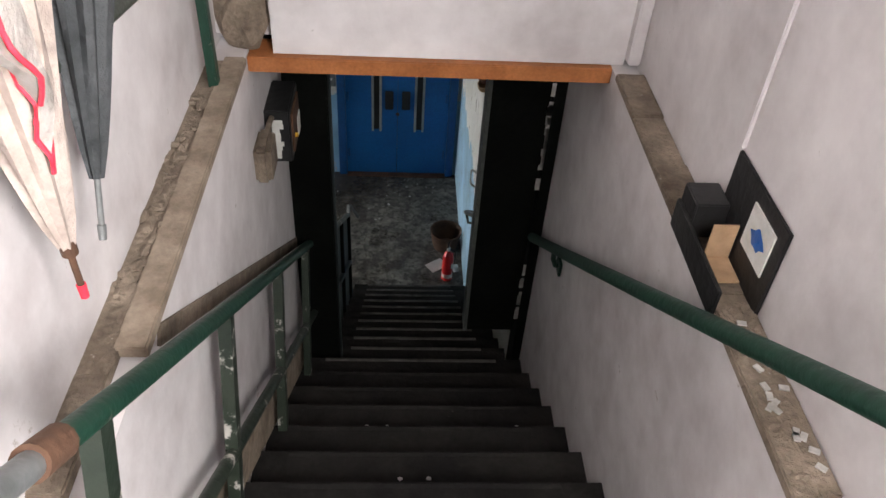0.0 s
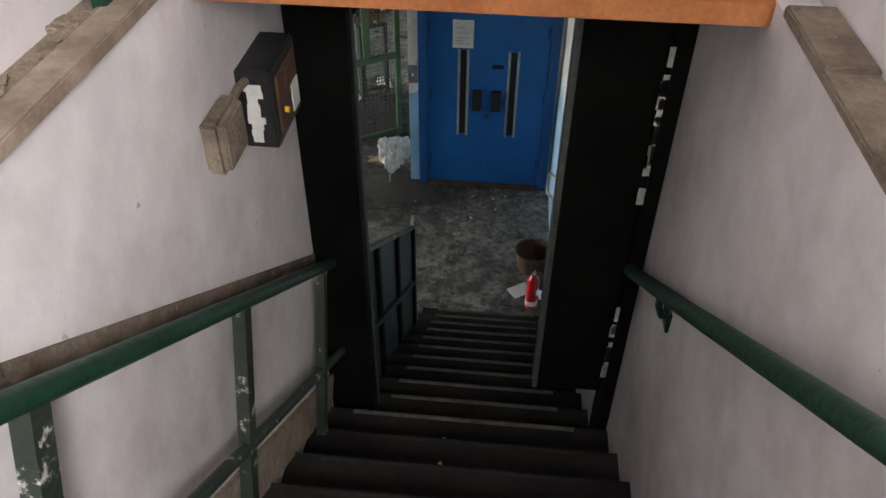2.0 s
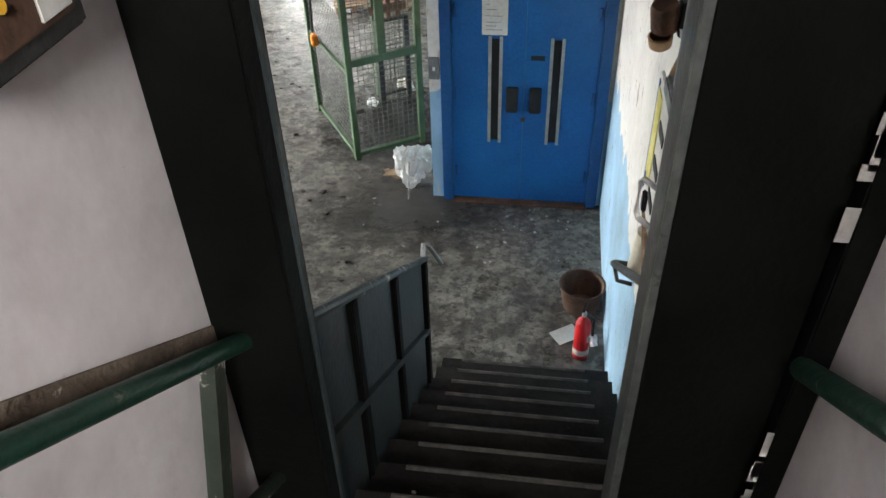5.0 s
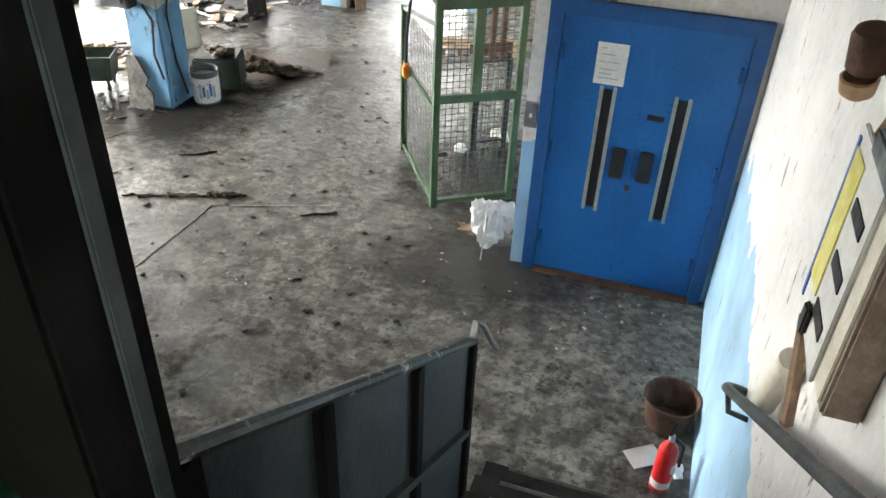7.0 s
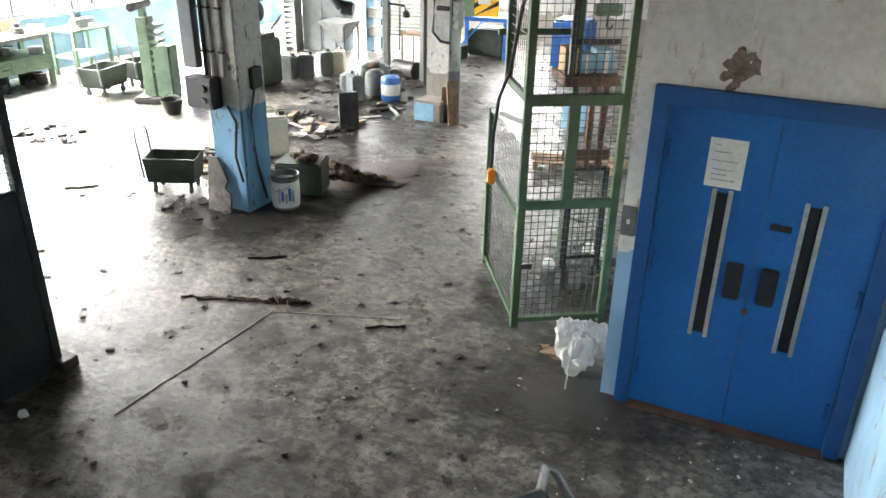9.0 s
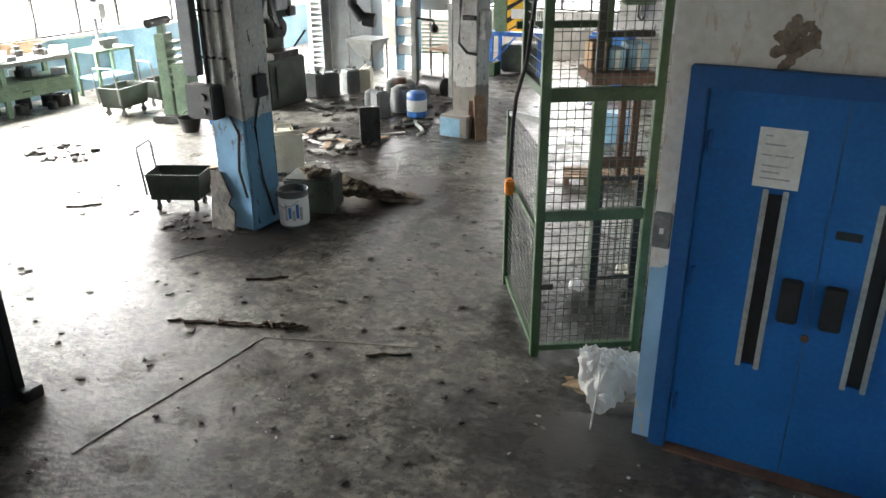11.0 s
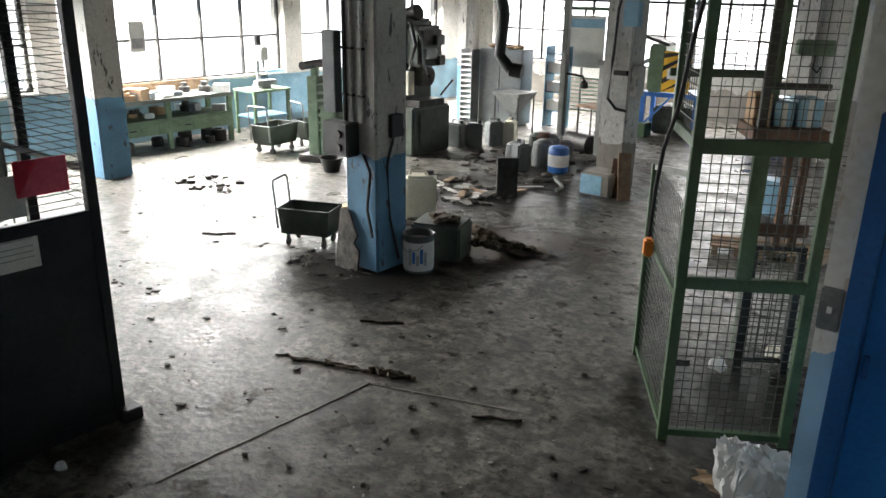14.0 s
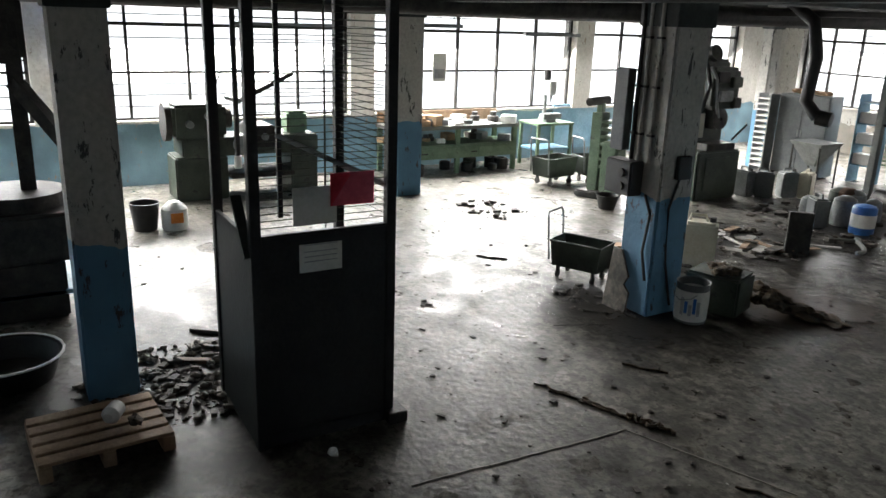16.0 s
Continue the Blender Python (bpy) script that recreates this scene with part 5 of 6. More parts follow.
part("handwheel", lathe(BM(), [(0.12, 0), (0.15, 0.01), (0.15, 0.03), (0.12, 0.04), (0.03, 0.03), (0.03, 0)], (0, 0, 0), 18), M_IRON, pr, smooth=True).matrix_local = pose(0.32, -0.15, 1.22, 0, 90, 0)
part("air_pipe", pipe(BM(), [(0.2, -0.3, 1.95), (0.35, -0.34, 1.8), (0.38, -0.3, 1.4), (0.34, -0.2, 1.25)], 0.025), M_STEEL, pr, smooth=True)
part("shut_lever", bar(BM(), (0.3, 0.2, 0.9), (0.5, 0.25, 1.15), 0.025, 0.025), M_IRON, pr)
part("door", box(BM(), 0.3, 0.315, -0.3, 0.3, 0.15, 0.65, 0.006), M_MACHDARK, pr)
part("hose", pipe(BM(), [(0.1, -0.3, 2.0), (0.3, -0.4, 1.7), (0.2, -0.42, 1.3), (0.05, -0.4, 1.0)], 0.03), M_BLACK, pr, smooth=True)
part("control_box", box(BM(), 0.05, 0.25, -0.5, -0.36, 0.95, 1.3, 0.01), M_CREAM, pr)
part("motor", tube(BM(), (-0.3, 0, 2.05), (0.0, 0, 2.15), 0.12, 16), M_IRON, pr, smooth=True)
cb = thing("steel_cabinet", "grey two-door steel cabinet with papers on top", "cabinet", (-8.85, 16.75, 0), 8)
part("body", box(BM(), -0.45, 0.45, -0.22, 0.25, 0.03, 1.42, 0.006), M_GREYCAB, cb)
for x0, x1 in ((-0.44, -0.005), (0.005, 0.44)):
    d = part("door", box(BM(), x0, x1, -0.235, -0.22, 0.06, 1.39, 0.003), M_GREYCAB, cb)
    part("handle", box(BM(), -0.04 if x0 < -0.1 else 0.02, -0.02 if x0 < -0.1 else 0.04, -0.25, -0.235, 0.7, 0.82), M_STEEL, d)
bm = BM()
for i in range(9):
    clump(bm, (-9.2 + 0.08 * i, 16.8, 1.46), (0.1, 0.12, 0.05), rnd)
solo("paper_heap", bm, M_CARD, "heap of paper and cardboard on the cabinet", "paper", kind="stuff")
sh = thing("slatted_rack", "pale slatted steel rack beside column", "rack", (-9.45, 16.4, 0))
for i in range(13):
    part("slat", box(BM(), -0.1, 0.14, -0.15, 0.1, 0.1 + i * 0.1, 0.125 + i * 0.1), M_WHITE, sh)
for x in (-0.11, 0.14):
    part("upright", box(BM(), x, x + 0.02, -0.15, 0.1, 0, 1.4), M_STEEL, sh)
hp = thing("hopper", "grey sheet-metal hopper on legs", "hopper", (-8.1, 16.0, 0))
bm = BM()
bmesh.ops.create_cone(bm, cap_ends=True, segments=4, radius1=0.1, radius2=0.42, depth=0.4, matrix=pose(0, 0, 0.55, 0, 0, 45))
part("funnel", bm, M_STEEL, hp)
for x in (-0.25, 0.25):
    for y in (-0.25, 0.25):
        part("leg", tube(BM(), (x, y, 0), (x, y, 0.7), 0.015, 8), M_IRON, hp)
bs = thing("blue_shelf", "pale blue steel shelf holding white boxes", "shelf", (-7.95, 17.2, 0))
for z in (0.3, 0.65, 1.0, 1.35):
    part("shelf_board", box(BM(), -0.2, 0.2, -0.15, 0.15, z, z + 0.02), M_PALEBLUE, bs)
    if z < 1.3:
        part("white_box", box(BM(), -0.17, 0.15, -0.12, 0.1, z + 0.02, z + 0.2, 0.01), M_WHITE, bs, "white box")
for x in (-0.2, 0.18):
    part("upright", box(BM(), x, x + 0.02, -0.15, 0.15, 0, 1.5), M_PALEBLUE, bs)
ym = thing("striped_machine", "green machine with yellow and black warning stripes on blue frame", "machine", (-6.0, 17.9, 0), 10)
part("body", box(BM(), -0.34, -0.06, -0.4, 0.4, 0.8, 1.62, 0.03), M_MACHINE, ym)
part("guard", box(BM(), -0.06, 0.42, -0.44, -0.4, 0.82, 1.52, 0.005), M_YELLOW, ym)
for i in range(4):
    z0, z1 = 0.74 + i * 0.22, 0.74 + i * 0.22 + 0.3
    bm = BM()
    vs = [bm.verts.new((x, y, min(1.52, max(0.82, z)))) for y in (-0.448, -0.441) for x, z in ((-0.06, z0), (0.42, z1), (0.42, z1 + 0.09), (-0.06, z0 + 0.09))]
    for f in ((0, 1, 2, 3), (7, 6, 5, 4), (0, 4, 5, 1), (1, 5, 6, 2), (2, 6, 7, 3), (3, 7, 4, 0)):
        bm.faces.new([vs[k] for k in f])
    part("stripe", bm, M_BLACK, ym)
part("label_plate", box(BM(), 0.02, 0.26, -0.458, -0.449, 1.05, 1.22), M_WHITE, ym)
part("hood", bar(BM(), (-0.42, -0.15, 1.74), (0.0, -0.15, 1.62), 0.5, 0.05), M_IRON, ym)
part("chute", bar(BM(), (-0.7, -0.2, 1.15), (-0.34, -0.2, 1.36), 0.16, 0.06), M_STEEL, ym)
for x in (-0.38, 0.55):
    for y in (-0.35, 0.35):
        part("leg", box(BM(), x - 0.04, x + 0.04, y - 0.04, y + 0.04, 0, 0.72, 0.004), M_BLUEPL, ym)
part("deck", box(BM(), -0.42, 0.6, -0.4, 0.4, 0.72, 0.8, 0.006), M_BLUEPL, ym)
part("brace", bar(BM(), (-0.36, -0.38, 0.2), (0.1, -0.38, 0.72), 0.05, 0.03), M_BLUEPL, ym)
part("tank", box(BM(), -0.2, 0.5, -0.3, 0.3, 0.05, 0.55, 0.03), M_MACHDARK, ym)
solo("green_crate", box(BM(), -6.4, -6.15, 17.3, 17.6, 0, 0.25, 0.01), M_CAGE, "green plastic crate on the floor", "crate")
solo("blue_tank", box(BM(), -4.4, -3.7, 17.4, 18.0, 0.0, 0.9, 0.05), M_BLUEPL, "blue tank behind the cage", "tank")
# column_3 base, post and boom
cbk = thing("concrete_block", "concrete block with flaking pale blue paint", "block", (-4.95, 13.3, 0))
part("block", box(BM(), -0.02, 0.42, -0.3, 0.1, 0, 0.3, 0.025), M_COLPLAIN, cbk)
part("painted_face", box(BM(), -0.0, 0.3, -0.306, -0.3, 0.02, 0.27, 0.002), M_PALEBLUE, cbk, "flaking pale blue face")
for i, (x, y, rz, l, mt) in enumerate([(-4.75, 13.2, 15, 0.5, M_RUST), (-4.6, 13.15, 40, 0.6, M_WOOD)]):
    solo("scrap_board", box(BM(), -0.08, 0.08, -0.015, 0.015, 0, l, 0.003, m=pose(x + 0.25, y - 0.1, 0.0, -14, 0, rz)), mt, "scrap board leaning by the column base", "board")
cf = thing("column_switchgear", "grey switchgear box and bent conduit on the column", "switch box")
part("body", box(BM(), -4.598, -4.5, 13.45, 13.65, 1.25, 1.62, 0.008), M_COLPLAIN, cf)
part("upper_box", box(BM(), -4.7, -4.5, 13.3, 13.418, 2.1, 2.4, 0.008), M_PALEBLUE, cf, "pale blue upper box")
part("conduit", pipe(BM(), [(-4.72, 13.39, 2.72), (-4.82, 13.39, 2.3), (-4.84, 13.39, 1.7), (-4.86, 13.38, 1.2), (-4.74, 13.38, 1.08), (-4.6, 13.4, 1.06)], 0.02), M_BLACK, cf, smooth=True)
part("bracket", box(BM(), -4.8, -4.62, 13.36, 13.418, 1.5, 1.56, 0.004), M_IRON, cf)
mp = thing("machine_post", "tall grey-green steel post with boom bracket", "post", (-6.77, 15.45, 0))
part("post", box(BM(), -0.05, 0.05, -0.05, 0.05, 0, 2.72, 0.006), M_GREYPAINT, mp)
part("foot_plate", box(BM(), -0.12, 0.12, -0.12, 0.12, 0, 0.02, 0.003), M_IRON, mp)
part("arm", pipe(BM(), [(0.05, 0, 1.22), (0.35, 0, 1.2), (0.38, 0, 1.12)], 0.018), M_IRON, mp, smooth=True)
part("arm_weight", lathe(BM(), [(0.02, 0), (0.07, 0.02), (0.06, 0.1), (0.02, 0.14)], (0.38, 0, 1.0), 14), M_IRON, mp, smooth=True)
mq = thing("gallows_stand", "steel stand with dark overhanging head bar", "stand", (-5.94, 15.23, 0), -15)
part("post", box(BM(), -0.05, 0.05, -0.05, 0.05, 0, 1.42, 0.006), M_GREYPAINT, mq)
part("foot_plate", box(BM(), -0.14, 0.14, -0.14, 0.14, 0, 0.02, 0.003), M_IRON, mq)
part("head_bar", box(BM(), -0.1, 0.62, -0.05, 0.05, 1.42, 1.49, 0.006), M_IRON, mq)
for x, z in ((0.14, 1.02), (0.56, 0.98)):
    part("drop_plate", box(BM(), x, x + 0.07, -0.04, 0.04, z, 1.42, 0.004), M_IRON, mq)
part("tank", tube(BM(), (-0.7, 0.05, 0.15), (-0.2, 0.05, 0.15), 0.15, 18), M_IRON, mq, smooth=True)
sr = thing("wire_shelf_rack", "pale green slatted shelf rack with white board above", "rack", (-7.62, 17.55, 0), 12)
for i in range(9):
    part("slat", box(BM(), -0.42, 0.4, -0.02, 0.02, 0.3 + i * 0.075, 0.33 + i * 0.075, 0.003), M_MACHINE, sr)
for x in (-0.43, -0.05, 0.4):
    part("upright", box(BM(), x, x + 0.03, -0.03, 0.03, 0, 2.15, 0.003), M_GREYPAINT, sr)
part("board", box(BM(), -0.36, 0.38, -0.05, -0.032, 1.12, 2.06, 0.003), M_PAPER, sr, "white board with blue heading")
part("board_heading", box(BM(), -0.33, 0.35, -0.056, -0.051, 1.84, 2.0), M_PALEBLUE, sr, "faded blue heading")
part("head_rail", box(BM(), -0.46, 0.46, -0.03, 0.03, 2.15, 2.21, 0.003), M_MACHINE, sr)
wt = thing("small_table", "small brown-topped work table", "table", (-6.35, 15.9, 0), -10)
part("tabletop", box(BM(), -0.3, 0.3, -0.2, 0.2, 0.66, 0.7, 0.004), M_WOOD, wt)
for x in (-0.27, 0.27):
    for y in (-0.17, 0.17):
        part("leg", tube(BM(), (x, y, 0), (x, y, 0.66), 0.014, 8), M_IRON, wt)
for i in range(9):
    x, y = -6.85 + 0.75 * rnd.random(), 13.9 + 0.9 * rnd.random()
    s = 0.09 + 0.1 * rnd.random()
    solo("scrap_container", lathe(BM(), [(s, 0), (s * 1.05, s), (s * 0.9, s * 2.2), (s * 0.4, s * 2.5)], (x, y, 0), 14), rnd.choice([M_IRON, M_MACHDARK, M_RUST, M_STEEL]), "grimy container among the scrap", "container", group="scrap containers", smooth=True)
du = thing("extraction_arm", "black extraction hose arm hanging from the ceiling", "duct")
part("hose", pipe(BM(), [(-7.5, 13.0, 2.95), (-6.6, 12.8, 2.85), (-6.15, 12.7, 2.6), (-6.05, 12.7, 2.2), (-6.1, 12.7, 1.7), (-5.95, 12.75, 1.52)], 0.075, 12), M_BLACK, du, smooth=True)
part("nozzle", tube(BM(), (-5.95, 12.75, 1.52), (-5.8, 12.8, 1.5), 0.09, 14), M_IRON, du, smooth=True)
part("support_bar", bar(BM(), (-9.0, 12.9, 2.98), (-5.2, 12.6, 2.85), 0.1, 0.1), M_IRON, du)

# ---- west bay behind the booth ----
lt = thing("lathe", "old green lathe with dark headstock", "lathe", (-11.0, 7.4, 0))
part("bed", box(BM(), -0.3, 0.3, -1.0, 0.9, 0.6, 0.85, 0.02), M_MACHDARK, lt)
part("headstock", box(BM(), -0.32, 0.3, -1.1, -0.4, 0.85, 1.3, 0.04), M_MACHDARK, lt)
part("pedestal", box(BM(), -0.28, 0.28, -1.1, -0.4, 0, 0.6, 0.02), M_MACHDARK, lt)
part("carriage", box(BM(), -0.2, 0.36, -0.1, 0.25, 0.7, 1.0, 0.02), M_IRON, lt)
part("tailstock", box(BM(), -0.15, 0.15, 0.5, 0.8, 0.85, 1.15, 0.03), M_MACHINE, lt)
part("chip_tray", box(BM(), -0.3, 0.42, -0.4, 0.5, 0.3, 0.36, 0.01), M_IRON, lt)
for y, z in ((-0.9, 1.05), (-0.65, 1.15), (0.1, 0.85)):
    part("knob", tube(BM(), (0.3, y, z), (0.4, y, z), 0.05, 14), M_STEEL, lt, smooth=True)
part("gear_cover", tube(BM(), (0.0, -1.1, 1.05), (0.0, -1.18, 1.05), 0.26, 20), M_IRON, lt, smooth=True)
part("lamp_arm", pipe(BM(), [(-0.2, -0.5, 1.3), (-0.2, -0.3, 1.75), (0.1, 0.0, 1.7)], 0.015), M_STEEL, lt, smooth=True)
part("pedestal", box(BM(), -0.28, 0.28, 0.5, 0.9, 0, 0.6, 0.02), M_MACHDARK, lt)
part("handwheel", tube(BM(), (0.3, -0.2, 0.75), (0.35, -0.2, 0.75), 0.13, 20), M_STEEL, lt)
part("chuck", tube(BM(), (0, -0.4, 1.08), (0, -0.28, 1.08), 0.14, 20), M_IRON, lt)
part("guard", bar(BM(), (0.2, -0.3, 1.35), (0.1, 0.5, 1.7), 0.5, 0.06), M_IRON, lt)
cp = thing("hanging_cable", "black cable with pale plug hanging from the ceiling", "cable")
part("cord", tube(BM(), (-8.2, 6.45, CEIL), (-8.2, 6.45, 1.05), 0.03, 8), M_IRON, cp, smooth=True)
part("plug", tube(BM(), (-8.2, 6.45, 1.05), (-8.2, 6.45, 0.92), 0.04, 12), M_WHITE, cp, smooth=True)
bn = thing("black_bin", "small black bin beside an orange-labelled bottle", "bin", (-9.5, 5.68, 0))
part("body", lathe(BM(), [(0.13, 0), (0.17, 0.33), (0.16, 0.33), (0.12, 0.03)], seg=18), M_BLACK, bn, smooth=True)
bo = thing("white_bottle", "white plastic bottle with orange label", "bottle", (-9.42, 6.0, 0))
part("body", lathe(BM(), [(0.14, 0), (0.15, 0.03), (0.15, 0.25), (0.07, 0.33), (0.04, 0.34)], seg=18), M_WHITE, bo, smooth=True)
part("label_patch", box(BM(), 0.13, 0.155, -0.07, 0.07, 0.1, 0.22, 0.004), M_ORANGE, bo, "orange label")
for i, (y, z, l) in enumerate([(5.4, 1.95, 0.6), (8.1, 2.3, 1.6), (10.6, 2.35, 0.9), (12.9, 2.25, 1.2)]):
    tl = thing("strip_lamp", "unlit strip lamp hanging before the windows", "lamp", group="strip lamps")
    part("housing", box(BM(), -11.4, -11.3, y - l / 2, y + l / 2, z, z + 0.06, 0.01), M_BLUEPL if i == 0 else M_STEEL, tl)
    for a in (-l / 3, l / 3):
        part("suspension", tube(BM(), (-11.35, y + a, z + 0.06), (-11.35, y + a, CEIL), 0.006, 6), M_IRON, tl)
ps = thing("wall_poster", "small hanging paper calendar at the window", "calendar")
part("sheet", box(BM(), -11.4, -11.39, 10.55, 10.8, 1.5, 1.95), M_PAPER, ps)
part("cord", tube(BM(), (-11.395, 10.67, 1.95), (-11.395, 10.67, CEIL), 0.004, 6), M_IRON, ps)
part("print", box(BM(), -11.389, -11.387, 10.58, 10.77, 1.55, 1.7), M_INK, ps)
# left dark machine and pallet
dm = thing("dark_machine", "dark machine frame in deep shade", "machine", (-7.4, 4.35, 0))
part("bed", box(BM(), -0.5, 0.5, -0.5, 0.45, 0.5, 0.9, 0.03), M_IRON, dm)
part("leg", box(BM(), -0.45, -0.2, -0.4, 0.3, 0, 0.5, 0.02), M_IRON, dm)
part("leg", box(BM(), 0.2, 0.45, -0.4, 0.3, 0, 0.5, 0.02), M_IRON, dm)
part("mast", box(BM(), -0.06, 0.06, 0.05, 0.17, 0.9, 2.9, 0.015), M_IRON, dm)
part("arm", bar(BM(), (0, 0.1, 1.9), (0.3, 0.5, 1.3), 0.12, 0.1), M_IRON, dm)
part("head", box(BM(), -0.3, 0.2, -0.3, 0.2, 2.05, 2.6, 0.05), M_IRON, dm)
part("table", tube(BM(), (0, 0, 0.9), (0, 0, 1.02), 0.4, 20), M_IRON, dm, smooth=True)
part("shelf", box(BM(), -0.45, 0.45, -0.35, 0.4, 0.2, 0.24, 0.004), M_PALEBLUE, dm)
pl = thing("pallet", "worn wooden pallet with slatted top", "pallet", (-4.72, 4.6, 0), 4)
for i in range(5):
    part("slat", box(BM(), -0.28 + i * 0.125, -0.19 + i * 0.125, -0.36, 0.36, 0.1, 0.122, 0.003), M_WOOD, pl)
for y in (-0.33, 0, 0.33):
    part("bearer", box(BM(), -0.28, 0.31, y - 0.035, y + 0.035, 0.0, 0.1, 0.004), M_WOOD, pl)
bt = solo("white_jar", lathe(BM(), [(0.05, 0), (0.055, 0.1), (0.035, 0.13), (0.03, 0.14)], (0, 0, 0), 14), M_WHITE, "white plastic jar lying on the pallet", "jar", smooth=True)
bt.matrix_world = pose(-4.78, 4.72, 0.177, 90, 0, 60)
clump(bm := BM(), (-4.62, 4.8, 0.15), (0.1, 0.05, 0.03), rnd)
solo("rag", bm, M_RAG, "dirty rag lying on the pallet", "rag")
bw = solo("black_tub", lathe(BM(), [(0.3, 0), (0.36, 0.18), (0.37, 0.18), (0.34, 0.17), (0.28, 0.03)], (-5.9, 4.15, 0), 24), M_BLACK, "black plastic tub with pale rim", "tub", smooth=True)
part("rim", pipe(BM(), [(-5.9 + 0.37 * math.cos(a), 4.15 + 0.37 * math.sin(a), 0.18) for a in (2 * math.pi * k / 24 for k in range(25))], 0.01, 6), M_WHITE, bw, "pale rim")

# ---- ceiling services ----
for i, (x, z, r) in enumerate([(-11.2, 2.62, 0.09), (-7.2, 2.66, 0.12), (-3.4, 2.9, 0.07)]):
    solo("ceiling_pipe", pipe(BM(), [(x, -1, z), (x, 8, z - 0.01), (x, NORTH, z)], r, 12), M_IRON, "long dark service pipe under the ceiling", "pipe", group="service pipes", smooth=True)
for i, y in enumerate((8.3, 12.9, 16.5)):
    solo("cable_tray", box(BM(), WEST, -0.9, y - 0.12, y + 0.12, 2.66, 2.72, 0.01), M_IRON, "dark cable tray spanning the workshop", "tray", group="cable trays")
dc = thing("air_duct", "sheet-metal air duct with grille under the ceiling", "duct", (-9.2, 10.3, 2.55))
part("duct", box(BM(), -0.25, 0.25, -1.6, 1.6, 0, 0.3, 0.01), M_GREYPAINT, dc)
part("grille", box(BM(), 0.25, 0.262, -0.4, 0.4, 0.06, 0.24, 0.003), M_IRON, dc)
part("hanger", box(BM(), -0.02, 0.02, -0.02, 0.02, 0.3, 0.75), M_IRON, dc)

# ---- floor litter ----
def rope(name, pts, r, mt, label):
    bm = BM()
    pipe(bm, [(x + rnd.uniform(-0.022, 0.022), y + rnd.uniform(-0.022, 0.022), r * rnd.uniform(0.7, 1.1)) for x, y in pts], r, 7)
    return solo(name, bm, mt, label, "rope", smooth=True)


def between(a, b, n):
    return [(a[0] + (b[0] - a[0]) * i / n, a[1] + (b[1] - a[1]) * i / n) for i in range(n + 1)]


for a, b2, r in (((-4.2, 7.45), (-3.55, 7.68), 0.007), ((-4.05, 7.47), (-3.4, 7.74), 0.008), ((-3.85, 7.6), (-3.3, 7.76), 0.01), ((-3.5, 7.72), (-3.3, 7.8), 0.018), ((-3.42, 7.72), (-3.22, 7.82), 0.014)):
    rope("rag_rope", between(a, b2, 14), r, M_RAG, "dirty twisted strip of rag on the floor")
for a, b2, r in (((-2.62, 7.68), (-2.33, 7.88), 0.008), ((-4.15, 8.25), (-3.9, 8.45), 0.009), ((-7.0, 8.7), (-6.75, 8.95), 0.01)):
    rope("stick", between(a, b2, 5), r, M_RAG, "dark stick lying on the floor")
for a, b2 in (((-3.47, 6.06), (-3.39, 7.58)), ((-3.39, 7.58), (-2.4, 7.95)), ((-5.02, 8.25), (-4.7, 9.0))):
    bm = BM()
    pts = [(x + rnd.uniform(-0.008, 0.008), y) for x, y in between(a, b2, 16)]
    for (x0, y0), (x1, y1) in zip(pts, pts[1:]):
        bar(bm, (x0, y0, 0.001), (x1, y1, 0.001), 0.012, 0.006)
    structure("floor_joint", bm, M_STEP if a[0] < -4 else M_COLPLAIN, "worn joint line in the concrete floor", "joint")


def litter(name, label, n, area, smin, smax, mt, seed, flat=0.4, round_=False):
    rn = random.Random(seed)
    bm = BM()
    for i in range(n):
        ang, q = rn.random() * 6.28, math.sqrt(rn.random())
        x, y = area[0] + area[2] * q * math.cos(ang), area[1] + area[3] * q * math.sin(ang)
        s = smin + (smax - smin) * rn.random() ** 2
        if round_ or rn.random() < 0.4:
            r = bmesh.ops.create_icosphere(bm, subdivisions=1, radius=s)
            for v in r["verts"]:
                v.co = Vector((x + v.co.x * rn.uniform(0.7, 1.3), y + v.co.y * rn.uniform(0.7, 1.3), s * flat * 0.8 + v.co.z * flat))
        else:
            box(bm, -s, s, -s * rn.uniform(0.25, 0.8), s * 0.5, 0, s * flat, m=pose(x, y, 0.002, rn.uniform(-6, 6), rn.uniform(-6, 6), rn.random() * 360))
    return solo(name, bm, mt, label, "litter", kind="stuff")


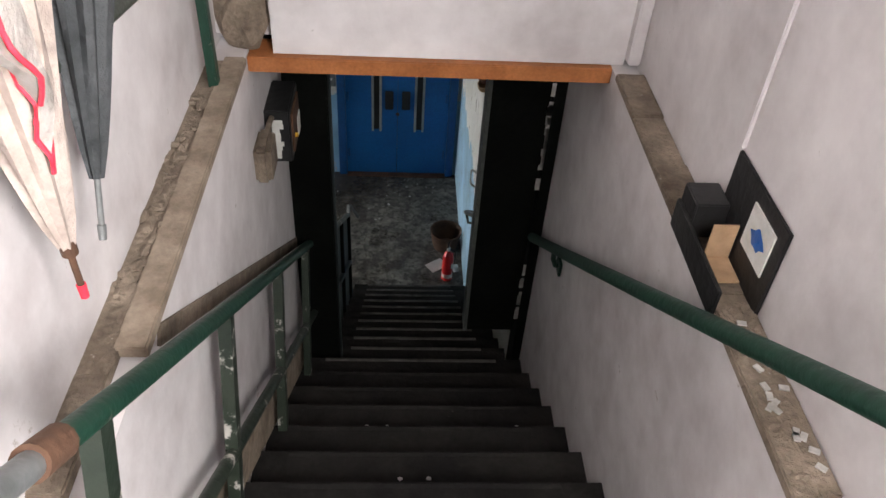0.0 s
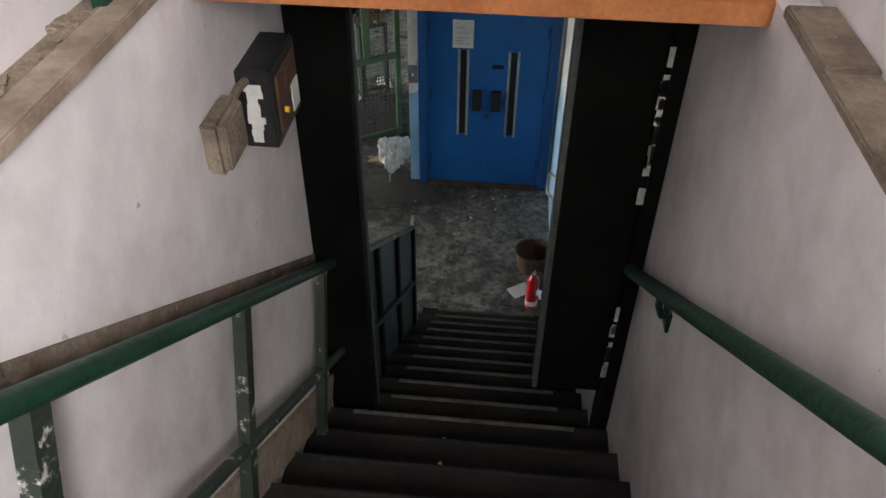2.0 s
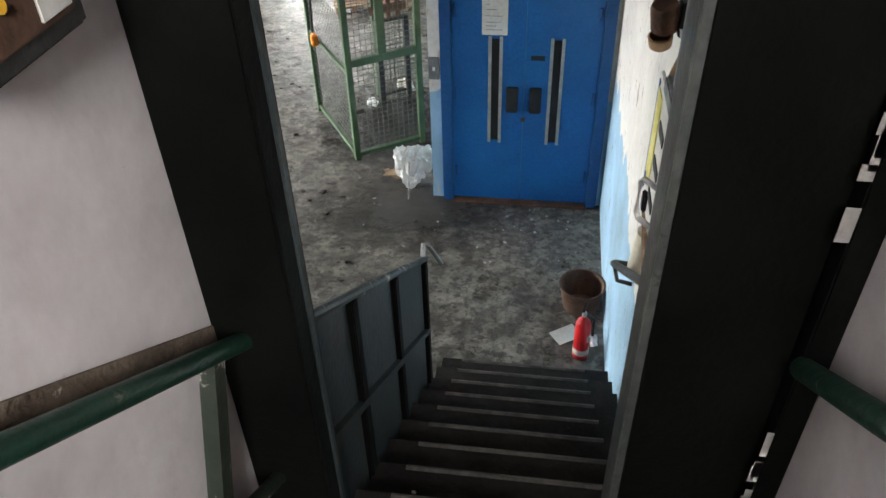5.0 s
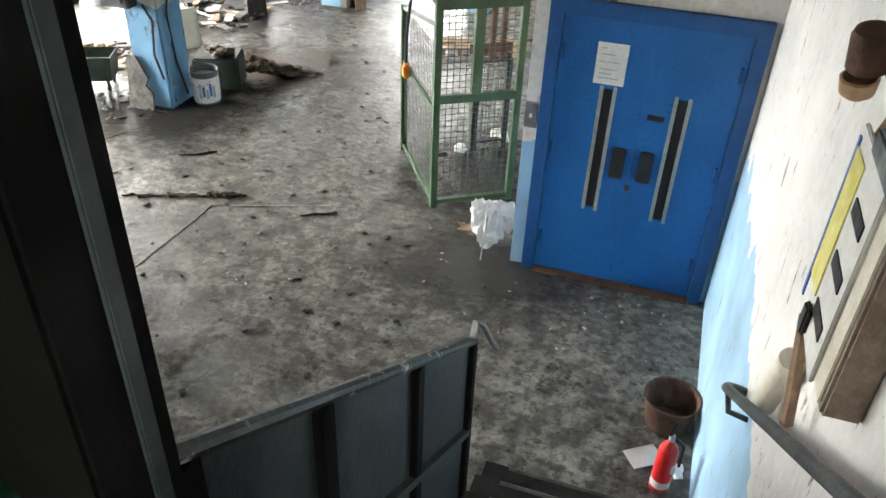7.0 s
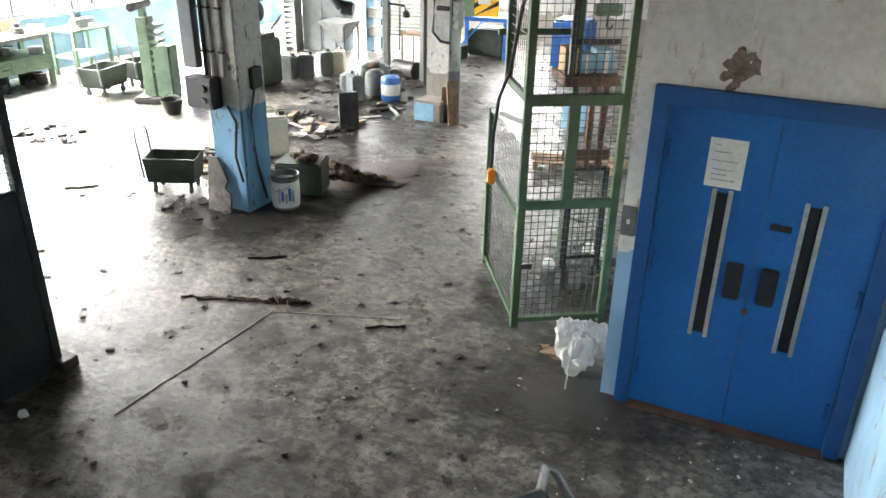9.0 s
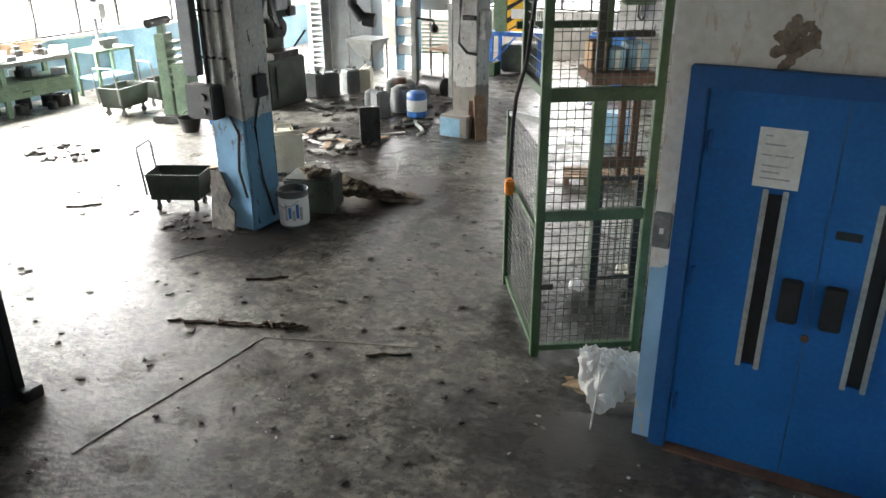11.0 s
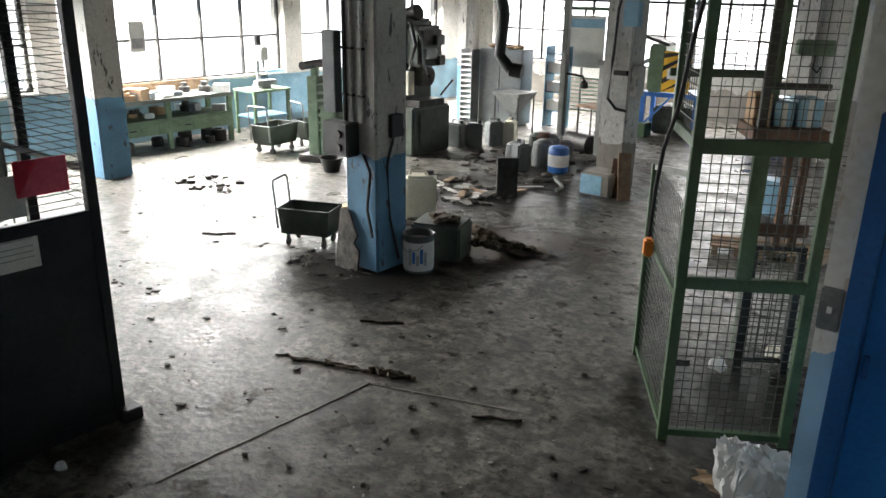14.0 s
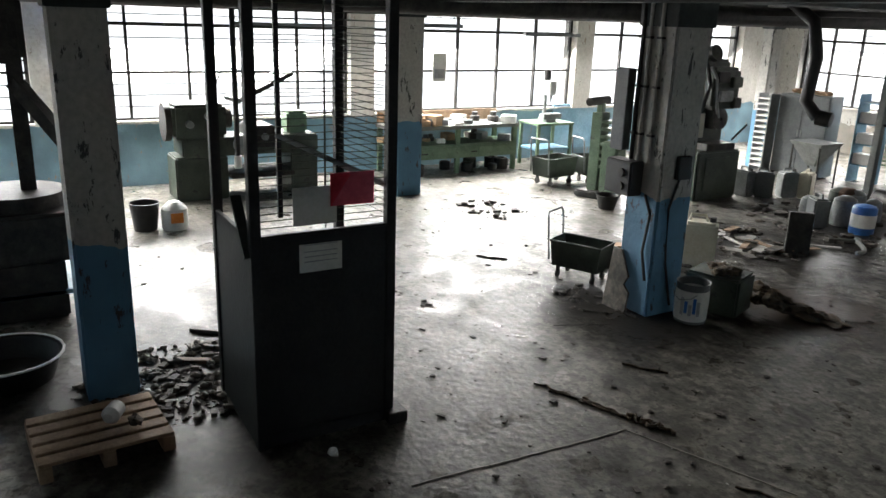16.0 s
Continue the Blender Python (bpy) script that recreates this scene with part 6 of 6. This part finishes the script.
def stain_mat(name, col, rough, seed):
    """Soaked-in grime and dark patches that thin out unevenly towards the rim."""
    m = mat(name, tuple(c * 0.6 for c in col), col, 6.0, rough, bump=0.2, fine=30)
    N, L = m.node_tree.nodes, m.node_tree.links
    tc, ln, nz, ma, rp = N.new("ShaderNodeTexCoord"), N.new("ShaderNodeVectorMath"), N.new("ShaderNodeTexNoise"), N.new("ShaderNodeMath"), N.new("ShaderNodeMapRange")
    mp = N.new("ShaderNodeMapping")
    mp.inputs["Location"].default_value = (seed, seed * 2, 0)
    ln.operation, ma.operation = "LENGTH", "MULTIPLY_ADD"
    nz.inputs["Scale"].default_value, nz.inputs["Detail"].default_value, nz.inputs["Roughness"].default_value = 3.0, 8, 0.68
    L.new(tc.outputs["Object"], ln.inputs[0]), L.new(tc.outputs["Object"], mp.inputs[0]), L.new(mp.outputs[0], nz.inputs["Vector"])
    ma.inputs[1].default_value = 1.7
    L.new(nz.outputs["Fac"], ma.inputs[0]), L.new(ln.outputs["Value"], ma.inputs[2])
    rp.inputs[1].default_value, rp.inputs[2].default_value, rp.inputs[3].default_value, rp.inputs[4].default_value = 1.3, 2.0, 0.85, 0.0
    L.new(ma.outputs[0], rp.inputs[0]), L.new(rp.outputs[0], N["Principled BSDF"].inputs["Alpha"])
    return m


for _i, (x, y, sx, sy, rz, col, rough, lab) in enumerate([
        (-5.3, 5.1, 1.5, 1.3, 10, (0.02, 0.018, 0.017), 0.55, "black oily grime among the metal scrap"),
        (-4.35, 10.6, 1.1, 0.9, 35, (0.05, 0.028, 0.014), 0.4, "rust-brown oil soaked into the concrete"),
        (-5.0, 9.0, 1.1, 0.8, 0, (0.03, 0.026, 0.022), 0.4, "dark oil stain round the column foot"),
        (-5.9, 12.1, 1.5, 1.2, 20, (0.03, 0.027, 0.024), 0.3, "dark wet stain among the scrap"),
        (-0.95, 7.5, 1.0, 0.55, 10, (0.06, 0.055, 0.048), 0.45, "dark damp stain before the blue doors"),
        # darkens the concrete behind the cage mesh
        (-1.35, 8.9, 0.9, 0.9, 0, (0.022, 0.02, 0.017), 0.4, "dark patch on the floor inside the cage"),
        (-5.6, 14.2, 1.6, 1.3, 0, (0.03, 0.026, 0.022), 0.4, "dark oil stain under the scrap")]):
    bm = BM()
    bmesh.ops.create_circle(bm, cap_ends=True, segments=40, radius=1.3)
    st_ = structure("stain_patch", bm, stain_mat("grime_patch_film", col, rough, _i * 3.7), lab, "stain")
    st_.matrix_world = pose(x, y, 0.004 + 0.0006 * _i, 0, 0, rz) @ Matrix.Diagonal((sx, sy, 1, 1))

litter("metal_scrap", "scattered dark metal scrap on the floor", 620, (-5.35, 5.25, 0.62, 0.75), 0.01, 0.045, M_DEBRIS, 1, 0.7)
litter("pale_scrap", "pale broken pieces on the floor", 40, (-5.2, 5.2, 0.5, 0.6), 0.01, 0.035, M_SHARD, 2)
litter("rubble", "rubble beside the column", 150, (-6.15, 10.2, 0.75, 0.5), 0.012, 0.06, M_DEBRIS, 3, 0.6)
litter("wood_scrap", "pale scrap beside the column", 40, (-6.2, 10.1, 0.8, 0.5), 0.02, 0.09, M_CARD, 4)
litter("rubble", "rubble heap on the open floor", 40, (-8.8, 10.0, 0.55, 0.4), 0.015, 0.06, M_DEBRIS, 5, 0.6)
litter("rubble", "rubble and wet sheet scraps", 170, (-6.2, 12.0, 0.85, 0.6), 0.012, 0.06, M_DEBRIS, 6, 0.6)
litter("pale_scrap", "pale sheet scraps on the floor", 18, (-6.4, 11.9, 0.6, 0.5), 0.05, 0.16, M_SHARD, 7, 0.1)
litter("rubble", "dark grit at the column foot", 80, (-5.3, 9.0, 0.5, 0.35), 0.01, 0.05, M_DEBRIS, 8)
litter("floor_crumbs", "scattered dark crumbs on the floor", 420, (-3.5, 8.5, 3.2, 3.2), 0.006, 0.028, M_DEBRIS, 9, 0.35)
litter("floor_crumbs", "scattered pale crumbs on the floor", 70, (-1.5, 7.3, 2.2, 1.0), 0.004, 0.014, M_SHARD, 10, 0.5)
litter("floor_crumbs", "scattered scrap on the bright floor", 90, (-8.5, 7.5, 2.6, 3.0), 0.006, 0.026, M_DEBRIS, 11, 0.4)
litter("floor_crumbs", "scrap at the door foot", 25, (0.2, 7.2, 0.4, 0.4), 0.004, 0.016, M_SHARD, 12, 0.5)
litter("rubble", "scrap around the far machines", 120, (-6.2, 14.2, 1.3, 1.3), 0.02, 0.1, M_DEBRIS, 13)
_r = random.Random(40)
for i in range(16):
    l = _r.uniform(0.2, 0.6)
    bm = box(BM(), -l / 2, l / 2, -_r.uniform(0.02, 0.09), 0.03, 0, 0.012, 0.002, m=pose(-6.1 + _r.gauss(0, 0.45), 12.1 + _r.gauss(0, 0.35), 0.012 + 0.012 * (i % 4), _r.uniform(-3, 3), _r.uniform(-3, 3), _r.uniform(0, 180)))
    solo("sheet_offcut", bm, (M_IRON, M_SHARD, M_WOOD, M_DEBRIS)[i % 4], "flat offcut lying in the scrap heap", "scrap", group="sheet offcuts")
for i in range(14):
    l = _r.uniform(0.12, 0.35)
    bm = box(BM(), -l / 2, l / 2, -_r.uniform(0.02, 0.06), 0.03, 0, 0.02, 0.002, m=pose(-6.1 + _r.gauss(0, 0.3), 10.1 + _r.gauss(0, 0.25), 0.015 + 0.015 * (i % 3), _r.uniform(-5, 5), _r.uniform(-5, 5), _r.uniform(0, 180)))
    solo("board_offcut", bm, (M_CARD, M_IRON, M_DEBRIS)[i % 3], "broken offcut in the heap beside the column", "scrap", group="board offcuts")
part_hose = pipe(BM(), [(-5.75 + 0.5 * f + 0.1 * math.sin(9 * f), 13.1 + 0.35 * math.sin(4 * f), 0.03) for f in (k / 14 for k in range(15))], 0.025, 8)
solo("hose_length", part_hose, M_GREYPAINT, "loose grey hose lying by the drum", "hose", smooth=True)
for i, (x, y, rz, l) in enumerate([(-5.7, 5.75, 30, 0.3), (-5.6, 5.35, 60, 0.25), (-5.35, 5.6, -10, 0.22), (-6.1, 5.6, 50, 0.35), (-6.9, 6.1, 20, 0.3)]):
    solo("metal_strip", box(BM(), -l / 2, l / 2, -0.03, 0.03, 0, 0.03, 0.004, m=pose(x, y, 0.001, 0, 0, rz)), rnd.choice([M_IRON, M_RUST, M_SHARD]), "metal strip lying on the floor", "scrap", group="metal strips")
clump(bm := BM(), (-3.94, 5.78, 0.035), (0.045, 0.04, 0.035), rnd)
solo("paper_ball", bm, M_PAPER, "crumpled white paper ball on the floor", "litter")
